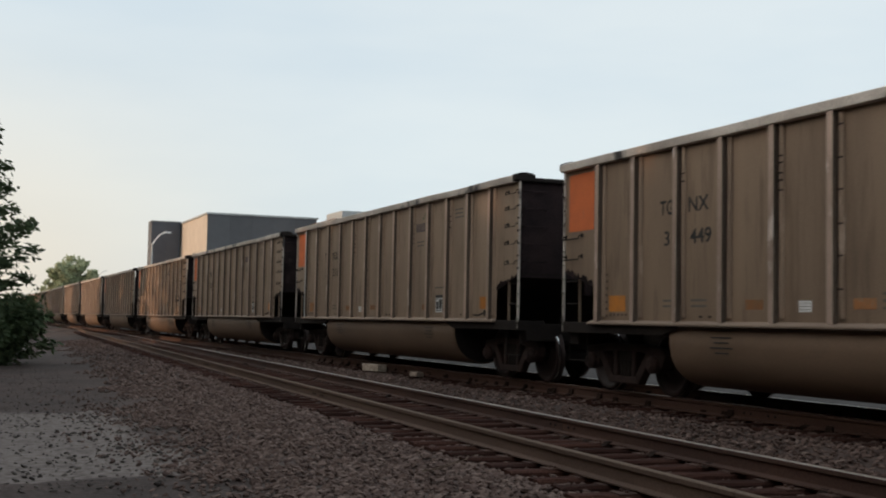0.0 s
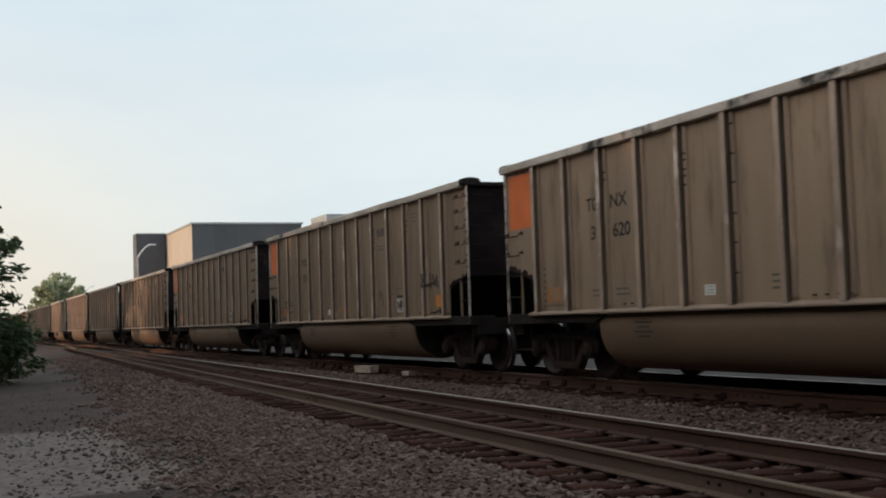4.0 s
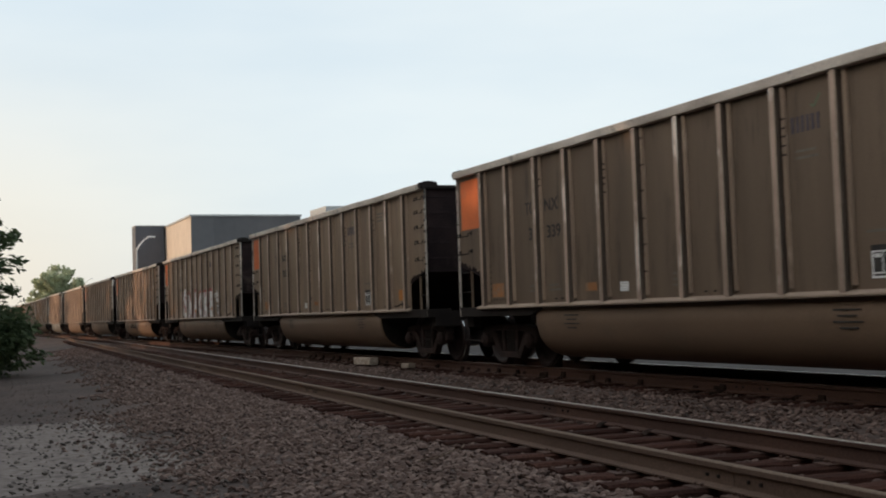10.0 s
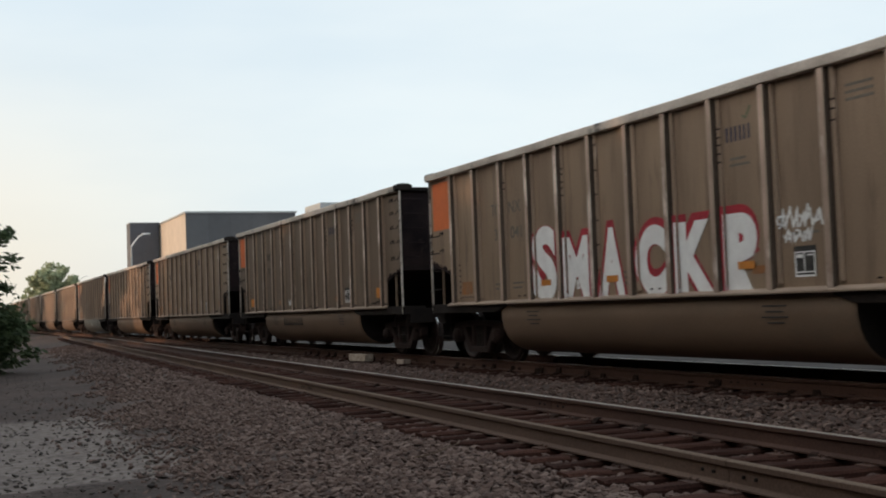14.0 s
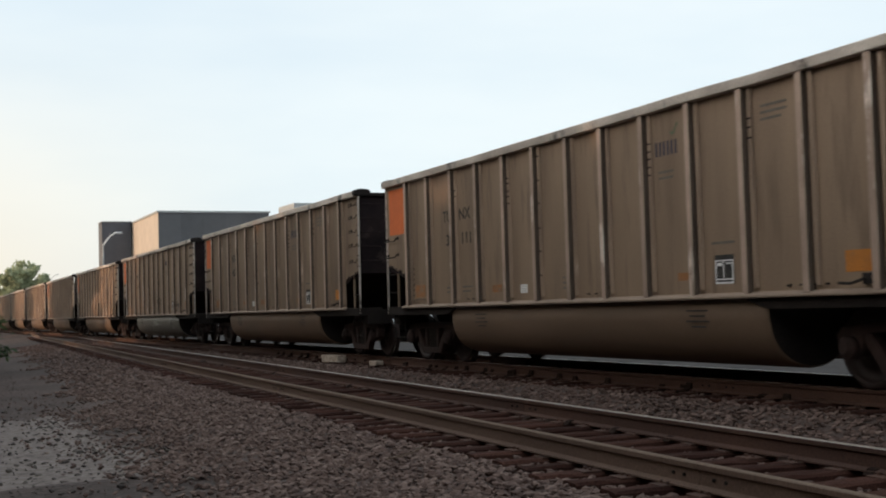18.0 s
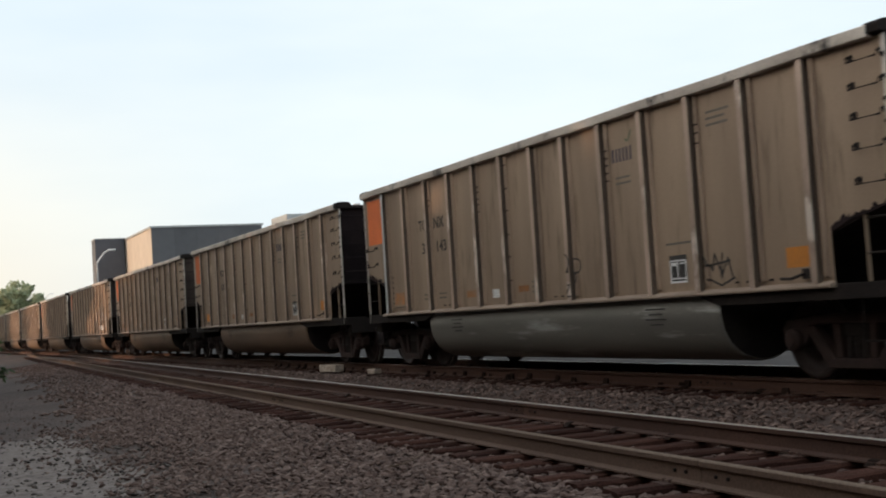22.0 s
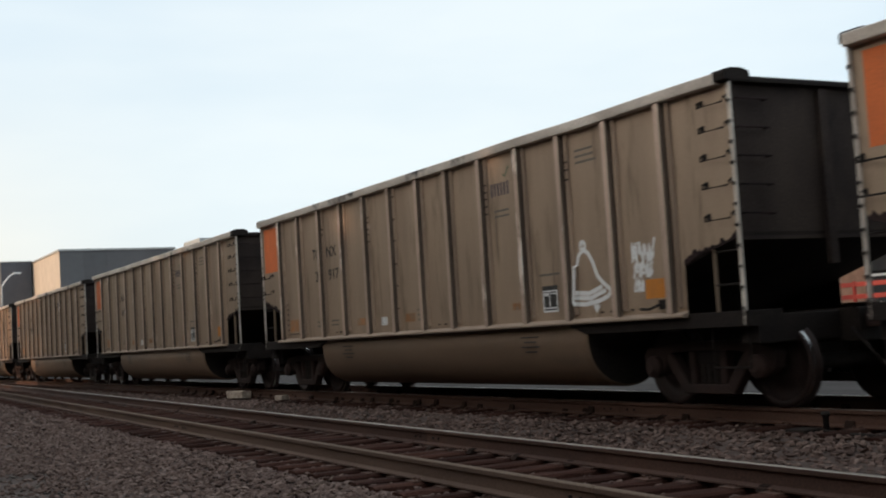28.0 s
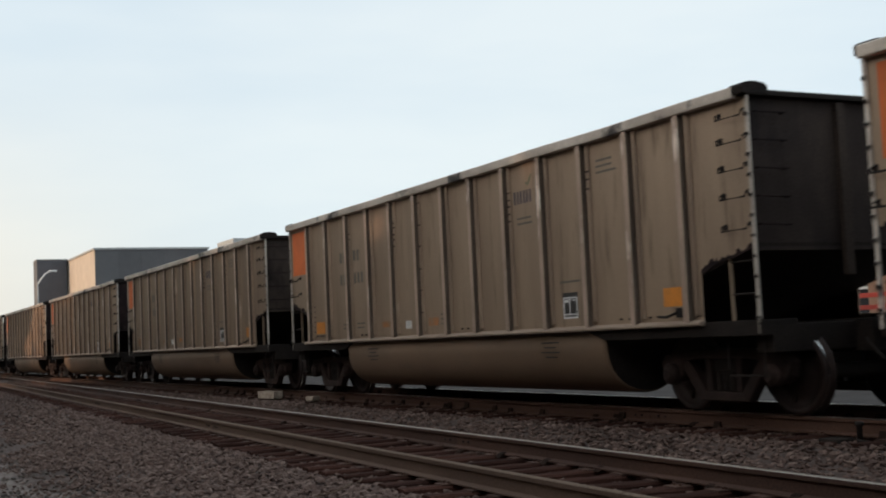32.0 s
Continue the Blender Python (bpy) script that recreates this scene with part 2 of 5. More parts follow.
M = dict(
    sheet=material("weathered_aluminium_sheet", (0.345, 0.243, 0.168), (0.243, 0.170, 0.119), rough=0.50, metal=0.40, big=0.9, fine=55,
                   grain=0.10, bump=0.05, stretch=(1, 1.6, 0.25), vary=0.10, spots=(0.205, 0.143, 0.101), spot_scale=3.0, spot_at=(0.52, 0.70)),
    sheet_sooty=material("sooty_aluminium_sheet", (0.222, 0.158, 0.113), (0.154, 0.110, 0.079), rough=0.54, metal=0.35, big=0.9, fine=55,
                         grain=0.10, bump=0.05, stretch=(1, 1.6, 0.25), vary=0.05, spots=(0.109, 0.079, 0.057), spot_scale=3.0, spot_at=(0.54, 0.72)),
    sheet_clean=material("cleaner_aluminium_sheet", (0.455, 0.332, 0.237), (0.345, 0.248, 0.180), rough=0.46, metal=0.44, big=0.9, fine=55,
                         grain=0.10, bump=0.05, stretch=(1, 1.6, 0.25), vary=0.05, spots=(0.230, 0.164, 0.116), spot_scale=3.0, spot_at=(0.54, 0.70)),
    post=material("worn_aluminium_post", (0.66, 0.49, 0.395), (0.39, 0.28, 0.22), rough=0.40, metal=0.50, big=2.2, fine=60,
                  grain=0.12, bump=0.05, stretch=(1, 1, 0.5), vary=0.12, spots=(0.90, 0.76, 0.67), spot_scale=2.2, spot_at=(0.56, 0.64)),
    strip=material("dusty_seam_strip", (0.40, 0.285, 0.205), (0.27, 0.19, 0.14), rough=0.5, metal=0.40, big=2.0, fine=55,
                   grain=0.12, bump=0.05, stretch=(1, 1, 0.35), vary=0.12, spots=(0.62, 0.47, 0.37), spot_scale=2.4, spot_at=(0.60, 0.72)),
    post_bright=material("bare_new_aluminium", (0.62, 0.63, 0.63), (0.5, 0.5, 0.5), rough=0.4, metal=0.4, big=2, grain=0.06, bump=0.03),
    chord=material("scuffed_top_chord", (0.680, 0.599, 0.523), (0.408, 0.340, 0.289), rough=0.5, metal=0.25, big=1.3, fine=40,
                   grain=0.15, bump=0.12, stretch=(1, 0.8, 1), vary=0.12, spots=(0.044, 0.038, 0.036), spot_scale=1.4, spot_at=(0.57, 0.66)),
    end=material("dark_end_wall", (0.037, 0.024, 0.023), (0.017, 0.012, 0.013), rough=0.9, metal=0.0, spec=0.1, big=1.5, fine=40, grain=0.25, vary=0.25,
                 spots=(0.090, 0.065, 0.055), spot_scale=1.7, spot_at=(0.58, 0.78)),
    end_brown=material("brown_end_wall", (0.078, 0.057, 0.046), (0.036, 0.026, 0.023), rough=0.85, metal=0.05, spec=0.15, big=0.9, fine=40, grain=0.22, vary=0.1,
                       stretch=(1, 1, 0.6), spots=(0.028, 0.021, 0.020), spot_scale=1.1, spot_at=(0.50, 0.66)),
    black=material("oily_black_steel", (0.017, 0.013, 0.012), (0.026, 0.020, 0.017), rough=0.8, spec=0.12, big=2, fine=40, grain=0.3),
    tub=material("dusty_tub_sheet", (0.207, 0.135, 0.089), (0.149, 0.097, 0.064), rough=0.6, metal=0.15, big=0.9, fine=50, grain=0.10, bump=0.05,
                 stretch=(1, 0.35, 1), vary=0.12, spots=(0.157, 0.110, 0.077), spot_scale=2.2, spot_at=(0.55, 0.75)),
    tub_grey=material("scraped_grey_tub", (0.22, 0.205, 0.18), (0.155, 0.143, 0.124), rough=0.5, metal=0.3, big=0.9, fine=50, grain=0.1, bump=0.05,
                      stretch=(1, 0.3, 3), spots=(0.40, 0.39, 0.36), spot_scale=1.0, spot_at=(0.56, 0.64)),
    sill=material("pale_side_sill", (0.385, 0.288, 0.220), (0.280, 0.203, 0.155), rough=0.6, metal=0.15, big=1.6, fine=50, grain=0.15, stretch=(1, 0.5, 1), vary=0.1),
    truck=material("dusty_cast_steel", (0.041, 0.022, 0.018), (0.022, 0.013, 0.011), rough=0.85, big=4, fine=60, grain=0.25, bump=0.3, vary=0.2),
    wheel=material("brown_wheel_plate", (0.033, 0.019, 0.016), (0.021, 0.012, 0.011), rough=0.55, big=4, fine=50, grain=0.25, metal=0.2),
    tread=material("polished_wheel_tread", (0.62, 0.61, 0.60), (0.50, 0.49, 0.48), rough=0.22, metal=1.0, big=5, grain=0.1, bump=0.02),
    iron=material("dark_grab_iron", (0.022, 0.018, 0.017), (0.035, 0.028, 0.025), rough=0.85, spec=0.12, big=8, grain=0.2),
    orange=material("faded_orange_paint", (0.74, 0.178, 0.050), (0.62, 0.150, 0.048), rough=0.65, big=2.2, fine=50, grain=0.12, bump=0.03, vary=0.10,
                    spots=(0.48, 0.165, 0.082), spot_scale=3, spot_at=(0.6, 0.8)),
    amber_dim=material("grimed_amber_patch", (0.42, 0.165, 0.055), (0.30, 0.15, 0.07), rough=0.6, big=5, fine=50, grain=0.15, bump=0.0, vary=0.2,
                       spots=(0.27, 0.19, 0.13), spot_scale=6, spot_at=(0.48, 0.66)),
    amber=material("dusty_reflective_amber", (0.66, 0.235, 0.035), (0.52, 0.20, 0.045), rough=0.55, big=5, fine=50, grain=0.15, bump=0.0, vary=0.25,
                   spots=(0.34, 0.20, 0.11), spot_scale=6, spot_at=(0.58, 0.76)),
    ink=material("black_stencil_paint", (0.028, 0.026, 0.026), (0.056, 0.050, 0.044), rough=0.7, big=9, fine=60, grain=0.3, bump=0.0),
    faint=material("faded_stencil_paint", (0.15, 0.128, 0.108), (0.19, 0.165, 0.135), rough=0.7, big=9, fine=60, grain=0.2, bump=0.0),
    purple=material("faded_violet_paint", (0.07, 0.06, 0.08), (0.10, 0.085, 0.10), rough=0.7, big=6, grain=0.2, bump=0.0),
    green=material("faded_green_paint", (0.12, 0.17, 0.10), (0.17, 0.18, 0.12), rough=0.7, big=6, grain=0.2, bump=0.0),
    # post sides: their shade is put into a darker brown; bolts share it
    shade_and_bolt_brown=material("shade_brown_post_side", (0.155, 0.115, 0.088), (0.095, 0.070, 0.054), rough=0.75, spec=0.2, big=2.2, fine=50, grain=0.2, bump=0.1,
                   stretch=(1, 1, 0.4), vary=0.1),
    white=material("dusty_white_paint", (0.84, 0.83, 0.81), (0.74, 0.72, 0.70), rough=0.6, big=5, fine=60, grain=0.10, bump=0.0),
    red=material("dark_red_spray_paint", (0.42, 0.030, 0.045), (0.30, 0.028, 0.040), rough=0.55, big=4, grain=0.2, bump=0.0),
    red_paint=material("faded_red_steel_paint", (0.40, 0.05, 0.035), (0.30, 0.045, 0.035), rough=0.6, big=2, fine=30, grain=0.15, bump=0.05),
    rust=material("brown_rail_rust", (0.089, 0.044, 0.030), (0.059, 0.030, 0.022), rough=0.85, big=1.2, fine=50, grain=0.25, bump=0.2, stretch=(1, 0.3, 1)),
    rail_top=material("polished_rail_head", (0.50, 0.43, 0.38), (0.34, 0.29, 0.25), rough=0.38, metal=1.0, big=1.5, grain=0.15, bump=0.02, stretch=(1, 0.1, 1)),
    tan_rust=material("dusty_tan_rail", (0.150, 0.094, 0.068), (0.108, 0.066, 0.048), rough=0.85, big=1.2, fine=50, grain=0.2, bump=0.15, stretch=(1, 0.3, 1)),
    dull_top=material("dusty_tan_rail_head", (0.160, 0.112, 0.082), (0.120, 0.082, 0.060), rough=0.85, spec=0.15, big=1.5, grain=0.2, bump=0.05, stretch=(1, 0.1, 1)),
    anchor=material("dark_rusty_anchor", (0.030, 0.017, 0.012), (0.018, 0.011, 0.009), rough=0.95, spec=0.1, big=6, fine=60, grain=0.3, bump=0.2, vary=0.3),
    tie=material("weathered_oak_tie", (0.058, 0.026, 0.019), (0.030, 0.014, 0.011), rough=1.0, spec=0.08, big=2.5, fine=45, grain=0.35, bump=0.5,
                 stretch=(0.4, 3, 3), vary=0.3, spots=(0.059, 0.037, 0.028), spot_scale=4, spot_at=(0.6, 0.75)),
    lane=material("pale_concrete_lane", (0.095, 0.088, 0.085), (0.070, 0.064, 0.062), rough=1.0, big=0.7, fine=12, grain=0.12, bump=0.1, spec=0.0),
    bark=material("rough_bark", (0.075, 0.055, 0.040), (0.045, 0.034, 0.027), rough=0.95, big=5, fine=25, grain=0.4, bump=0.8, stretch=(3, 3, 0.6)),
    # claddings: sunlit and shaded faces of a building get separate colours
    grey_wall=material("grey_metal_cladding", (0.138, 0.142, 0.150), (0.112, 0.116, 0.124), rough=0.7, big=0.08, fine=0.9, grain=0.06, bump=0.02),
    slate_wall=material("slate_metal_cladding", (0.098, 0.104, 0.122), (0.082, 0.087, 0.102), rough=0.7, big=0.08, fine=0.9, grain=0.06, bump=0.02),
    sunlit_wall=material("sunlit_cream_cladding", (0.58, 0.50, 0.41), (0.51, 0.44, 0.36), rough=0.7, big=0.08, fine=0.9, grain=0.06, bump=0.02),
    brown_wall=material("brown_brick_wall", (0.22, 0.14, 0.10), (0.17, 0.11, 0.08), rough=0.9, big=0.4, fine=3, grain=0.15, bump=0.1),
    brick=material("orange_brick_wall", (0.36, 0.205, 0.14), (0.29, 0.165, 0.115), rough=0.9, big=0.5, fine=4, grain=0.15, bump=0.1),
    dark_glass=material("dark_window_glass", (0.04, 0.045, 0.05), (0.03, 0.03, 0.035), rough=0.12, big=1, grain=0.05, bump=0.0, spec=0.6),
    galv=material("galvanised_steel", (0.45, 0.46, 0.46), (0.36, 0.37, 0.37), rough=0.45, metal=0.6, big=3, grain=0.1, bump=0.02),
    concrete=material("whitewashed_concrete", (0.546, 0.442, 0.351), (0.286, 0.215, 0.169), rough=0.9, big=9, fine=40, grain=0.2, bump=0.4),
    stone=island_material("mixed_ballast_stone", (0.066, 0.041, 0.034), (0.190, 0.132, 0.110), third=(0.112, 0.070, 0.057)),
    clod=island_material("dark_dirt_clods", (0.035, 0.028, 0.025), (0.15, 0.125, 0.108), third=(0.075, 0.060, 0.052)),
    leaf=island_material("green_leaves", (0.040, 0.062, 0.030), (0.095, 0.125, 0.058), rough=0.7, fine=3, thin=0.3),
    # far leaves: the pale haze of distance is put into their colour
    far_leaf=island_material("haze_paled_green_leaves", (0.36, 0.40, 0.26), (0.52, 0.54, 0.36), rough=0.8, fine=1, thin=0.55),
)


def ground_material():
    """Cindery dirt, with a crust of pale dry mud in a broad broken patch beside the ballast."""
    m = material("cindery_dirt", (0.082, 0.055, 0.046), (0.050, 0.035, 0.030), rough=0.95, big=0.5, fine=14, grain=0.4, bump=0.8, bump_size=0.03)
    nodes, link = m.node_tree.nodes, m.node_tree.links.new
    bsdf = nodes["Principled BSDF"]
    old = bsdf.inputs["Base Color"].links[0].from_socket
    tc = nodes.new("ShaderNodeTexCoord")
    sep = nodes.new("ShaderNodeSeparateXYZ")
    link(tc.outputs["Object"], sep.inputs[0])

    def ramp(socket, a, b):
        r = nodes.new("ShaderNodeMapRange")
        r.interpolation_type = 'SMOOTHSTEP'
        r.inputs["From Min"].default_value, r.inputs["From Max"].default_value = a, b
        link(socket, r.inputs["Value"])
        return r.outputs["Result"]

    def times(p, q):
        n = nodes.new("ShaderNodeMath")
        n.operation = 'MULTIPLY'
        link(p, n.inputs[0])
        link(q, n.inputs[1])
        return n.outputs[0]
    mask = times(times(ramp(sep.outputs["X"], 3.0, 1.9), ramp(sep.outputs["Y"], 11.9, 12.5)), ramp(sep.outputs["Y"], 23.5, 18.5))
    big = nodes.new("ShaderNodeTexNoise")
    big.inputs["Scale"].default_value, big.inputs["Detail"].default_value, big.inputs["Roughness"].default_value = 1.1, 10, 0.72
    link(tc.outputs["Object"], big.inputs["Vector"])
    add = nodes.new("ShaderNodeMath")
    add.operation = 'MULTIPLY_ADD'
    link(mask, add.inputs[0])
    add.inputs[1].default_value = 0.40
    link(big.outputs["Fac"], add.inputs[2])
    fac = ramp(add.outputs[0], 0.68, 0.82)
    mx = nodes.new("ShaderNodeMixRGB")
    link(fac, mx.inputs["Fac"])
    link(old, mx.inputs["Color1"])
    fine = nodes.new("ShaderNodeTexNoise")
    fine.inputs["Scale"].default_value, fine.inputs["Detail"].default_value = 9.0, 6
    link(tc.outputs["Object"], fine.inputs["Vector"])
    cr = nodes.new("ShaderNodeValToRGB")
    cr.color_ramp.elements[0].position, cr.color_ramp.elements[1].position = 0.33, 0.62
    cr.color_ramp.elements[0].color, cr.color_ramp.elements[1].color = (0.105, 0.080, 0.070, 1), (0.205, 0.166, 0.148, 1)
    link(fine.outputs["Fac"], cr.inputs["Fac"])
    link(cr.outputs["Color"], mx.inputs["Color2"])
    link(mx.outputs["Color"], bsdf.inputs["Base Color"])
    return m


M["ground"] = ground_material()


# ---------------------------------------------------------------- mesh helpers
def box(bm, x0, x1, y0, y1, z0, z1, tilt=None, mat=0):
    vs = [bm.verts.new((x, y, z)) for x in (x0, x1) for y in (y0, y1) for z in (z0, z1)]
    if tilt is not None:
        bmesh.ops.transform(bm, matrix=tilt, verts=vs)
    for f in ((0, 1, 3, 2), (4, 6, 7, 5), (0, 4, 5, 1), (2, 3, 7, 6), (0, 2, 6, 4), (1, 5, 7, 3)):
        bm.faces.new([vs[i] for i in f]).material_index = mat
    return vs


def prism(bm, outline, axis, a, b, mat=0):
    """Extrude a closed outline (u, v) along an axis from a to b. axis x: (y, z), y: (x, z), z: (x, y)."""
    def at(u, v, w):
        return {'x': (w, u, v), 'y': (u, w, v), 'z': (u, v, w)}[axis]
    lo = [bm.verts.new(at(u, v, a)) for u, v in outline]
    hi = [bm.verts.new(at(u, v, b)) for u, v in outline]
    n = len(outline)
    faces = [bm.faces.new(lo[::-1]), bm.faces.new(hi)]
    faces += [bm.faces.new((lo[i], lo[(i + 1) % n], hi[(i + 1) % n], hi[i])) for i in range(n)]
    for f in faces:
        f.material_index = mat
    return faces


def tube(bm, points, r, sides=6, mat=0):
    """A round bar along points."""
    rings = []
    for i, p in enumerate(points):
        p = Vector(p)
        d = (Vector(points[min(i + 1, len(points) - 1)]) - Vector(points[max(i - 1, 0)])).normalized()
        u = d.orthogonal().normalized()
        w = d.cross(u)
        rr = r[i] if isinstance(r, (list, tuple)) else r
        rings.append([bm.verts.new(p + (u * math.cos(k * math.tau / sides) + w * math.sin(k * math.tau / sides)) * rr) for k in range(sides)])
    for a, b in zip(rings, rings[1:]):
        best = min(range(sides), key=lambda s: (b[s].co - a[0].co).length)
        for k in range(sides):
            bm.faces.new((a[k], a[(k + 1) % sides], b[(k + 1 + best) % sides], b[(k + best) % sides])).material_index = mat
    bm.faces.new(rings[0][::-1])
    bm.faces.new(rings[-1])


def lathe(bm, profile, segs=28, axis='x', mats=None, centre=(0, 0, 0)):
    """Turn a profile of (along, radius) round an axis."""
    rings = []
    for a, r in profile:
        ring = []
        for k in range(segs):
            c, s = math.cos(k * math.tau / segs) * r, math.sin(k * math.tau / segs) * r
            v = {'x': (a, c, s), 'y': (c, a, s), 'z': (c, s, a)}[axis]
            ring.append(bm.verts.new(Vector(v) + Vector(centre)))
        rings.append(ring)
    for i, (p, q) in enumerate(zip(rings, rings[1:])):
        for k in range(segs):
            f = bm.faces.new((p[k], p[(k + 1) % segs], q[(k + 1) % segs], q[k]))
            f.material_index = mats[i] if mats else 0
            f.smooth = True
    bm.faces.new(rings[0][::-1])
    bm.faces.new(rings[-1])


def finish(bm, name, mats, bevel=0.0, smooth=False):
    bmesh.ops.recalc_face_normals(bm, faces=bm.faces[:])
    if bevel:
        edges = [e for e in bm.edges if len(e.link_faces) == 2 and e.calc_face_angle(0) > 0.6]
        bmesh.ops.bevel(bm, geom=edges, offset=bevel, segments=1, affect='EDGES', clamp_overlap=True)
    me = bpy.data.meshes.new(name)
    bm.to_mesh(me)
    bm.free()
    for m in mats if isinstance(mats, (list, tuple)) else [mats]:
        me.materials.append(m)
    if smooth:
        me.shade_smooth()
    return me


def part(name, bm, mat, parent, label="", bevel=0.0, smooth=False, at=None):
    ob = new(name, finish(bm, name, mat, bevel, smooth))
    ob.parent = parent
    if at is not None:
        ob.matrix_basis = at
    if label:
        tagged(ob, label)
    return ob


def thing(name, label, category, group="", at=None, kind=""):
    e = new(name)
    e.empty_display_size = 0.3
    tagged(e, label, category, group, kind)
    if at is not None:
        e.matrix_basis = at
    return e


def raw(name, verts, faces, mat, kind="", label="", category="", parent=None, smooth=False):
    """An object straight from arrays of vertices and faces."""
    me = bpy.data.meshes.new(name)
    me.from_pydata(np.asarray(verts).tolist(), [], np.asarray(faces).tolist() if not isinstance(faces, list) else faces)
    me.materials.append(mat)
    if smooth:
        me.shade_smooth()
    ob = new(name, me)
    ob.parent = parent
    return tagged(ob, label, category, kind=kind)


rng = np.random.default_rng(7)
TRAIN_TRACK = 10.24                      # x of the train track's centre line
NEAR_LEAN = 0.039                        # the nearer track slants towards the train's track and joins it far off
NEAR_Z = -0.10                           # the nearer track's rail tops; the farther one's are at z 0


def near_x(y):
    """x of the nearer track's centre line."""
    y = np.asarray(y, float)
    straight = 5.43 + NEAR_LEAN * y
    k = np.clip((y - 80) / 60, 0, 1)
    k = k * k * (3 - 2 * k)
    return np.minimum(straight * (1 - k) + TRAIN_TRACK * k, TRAIN_TRACK)


# ---------------------------------------------------------------- ground
def ground_z(x, y):
    xs = [-4000, -6, 1.4, 2.4, 3.9, 4.5, 5.0, 7.4, 7.9, 8.7, 11.9, 13.2, 15, 4000]
    zs = [-0.62, -0.60, -0.60, -0.57, -0.43, -0.355, -0.365, -0.37, -0.33, -0.24, -0.245, -0.45, -0.5, -0.55]
    x = np.asarray(x, float)
    near = np.interp(np.minimum(x - near_x(y) + 6.0, 7.9), xs, zs)
    far = np.where(x < 7.9, -9.0, np.interp(x, xs, zs))
    return np.where(x > 11.9, np.interp(x, xs, zs), np.maximum(near, far))


def build_ground():
    xs = np.concatenate([[-4000, -800, -200, -60, -25, -12], np.arange(-7, 16.01, 0.35), [18, 24, 40, 80, 250, 900, 4000]])
    ys = np.concatenate([[-4000, -800, -200, -60, -20, -5], np.arange(0, 40, 0.5), np.arange(40, 120, 4), [150, 220, 400, 900, 4000]])
    v = []
    for y in ys:
        for x in xs:
            z = float(ground_z(x, y))
            if -8 < x < 16 and 0 < y < 60:
                z += 0.035 * noise.noise((x * 1.1, y * 1.1, 0)) + 0.02 * noise.noise((x * 3.3, y * 3.3, 4))
            v.append((x, y, z))
    nx = len(xs)
    f = [(j * nx + i, j * nx + i + 1, (j + 1) * nx + i + 1, (j + 1) * nx + i) for j in range(len(ys) - 1) for i in range(nx - 1)]
    g = raw("ground", v, f, M["ground"], "structure", "dark cindery dirt and trodden ballast beside the railway", "ground", smooth=True)
    # a pale lane on the far side of the train
    bm = bmesh.new()
    box(bm, 16.0, 23.0, -300, 600, -0.60, -0.46)
    ob = part("lane", bm, M["lane"], None, "pale concrete lane on the far side of the tracks", 0.02)
    tagged(ob, category="road", kind="structure")


def stones(name, n, xr, yr, size, mat, label, category, skip=None, lift=0.3, parent=None):
    """Many angular stones, each a warped icosahedron, strewn over a strip of ground."""
    bm = bmesh.new()
    bmesh.ops.create_icosphere(bm, subdivisions=1, radius=1.0)
    base = np.array([v.co[:] for v in bm.verts])
    tri = np.array([[v.index for v in f.verts] for f in bm.faces])
    bm.free()
    x = rng.uniform(*xr, n)
    # denser towards the near end
    u = rng.uniform(0, 1, n) ** 1.35
    y = yr[0] + (yr[1] - yr[0]) * u
    keep = np.ones(n, bool) if skip is None else ~skip(x, y)
    x, y = x[keep], y[keep]
    n = len(x)
    s = rng.uniform(*size, n)
    warp = base[None] * rng.uniform(0.55, 1.25, (n, len(base), 1))
    warp *= s[:, None, None] * np.stack([rng.uniform(0.7, 1.3, n), rng.uniform(0.7, 1.3, n), rng.uniform(0.4, 0.7, n)], 1)[:, None]
    a = rng.uniform(0, 6.28, n)
    c, t = np.cos(a)[:, None], np.sin(a)[:, None]
    wx, wy = warp[..., 0] * c - warp[..., 1] * t, warp[..., 0] * t + warp[..., 1] * c
    tip = rng.uniform(-0.4, 0.4, n)[:, None]
    wz = warp[..., 2] + wx * tip
    z = ground_z(x, y) + s * lift + rng.uniform(-0.01, 0.015, n)
    v = np.stack([wx + x[:, None], wy + y[:, None], wz + z[:, None]], 2).reshape(-1, 3)
    f = (tri[None] + (np.arange(n) * len(base))[:, None, None]).reshape(-1, 3)
    return raw(name, v, f, mat, "stuff", label, category, parent)


def on_tie(x, y):
    """Where a tie's top is bare."""
    u = x - near_x(y)
    near = (abs(u - 0.1) < 1.26) & (abs(((y + NEAR_LEAN * u) % TIE_STEP) - 0.25) < 0.10)
    far = (abs(x - TRAIN_TRACK) < 1.36) & (abs((y % TIE_STEP) - 0.25) < 0.10)
    rails = (abs(abs(u) - 0.75) < 0.09) | (abs(abs(x - TRAIN_TRACK) - 0.75) < 0.09)
    return ((near | far) & (rng.uniform(0, 1, len(x)) < 0.76)) | rails


TIE_STEP = 0.5


def thin_out(x, y):
    """Stray stones get rarer away from the ballast."""
    return rng.uniform(0, 1, len(x)) > ((x - 0.9) / 1.6) ** 2 * np.clip((27 - y) / 8, 0, 1)


def ragged_edge(x, y):
    """The foot of the ballast wanders, and stones thin out towards it."""
    foot = 2.55 + 0.05 * np.clip(y - 14, 0, 60) + 0.28 * np.sin(y * 0.9) + 0.18 * np.sin(y * 2.3 + 1.0) + rng.normal(0, 0.22, len(x))
    return (x < foot) | on_tie(x, y)


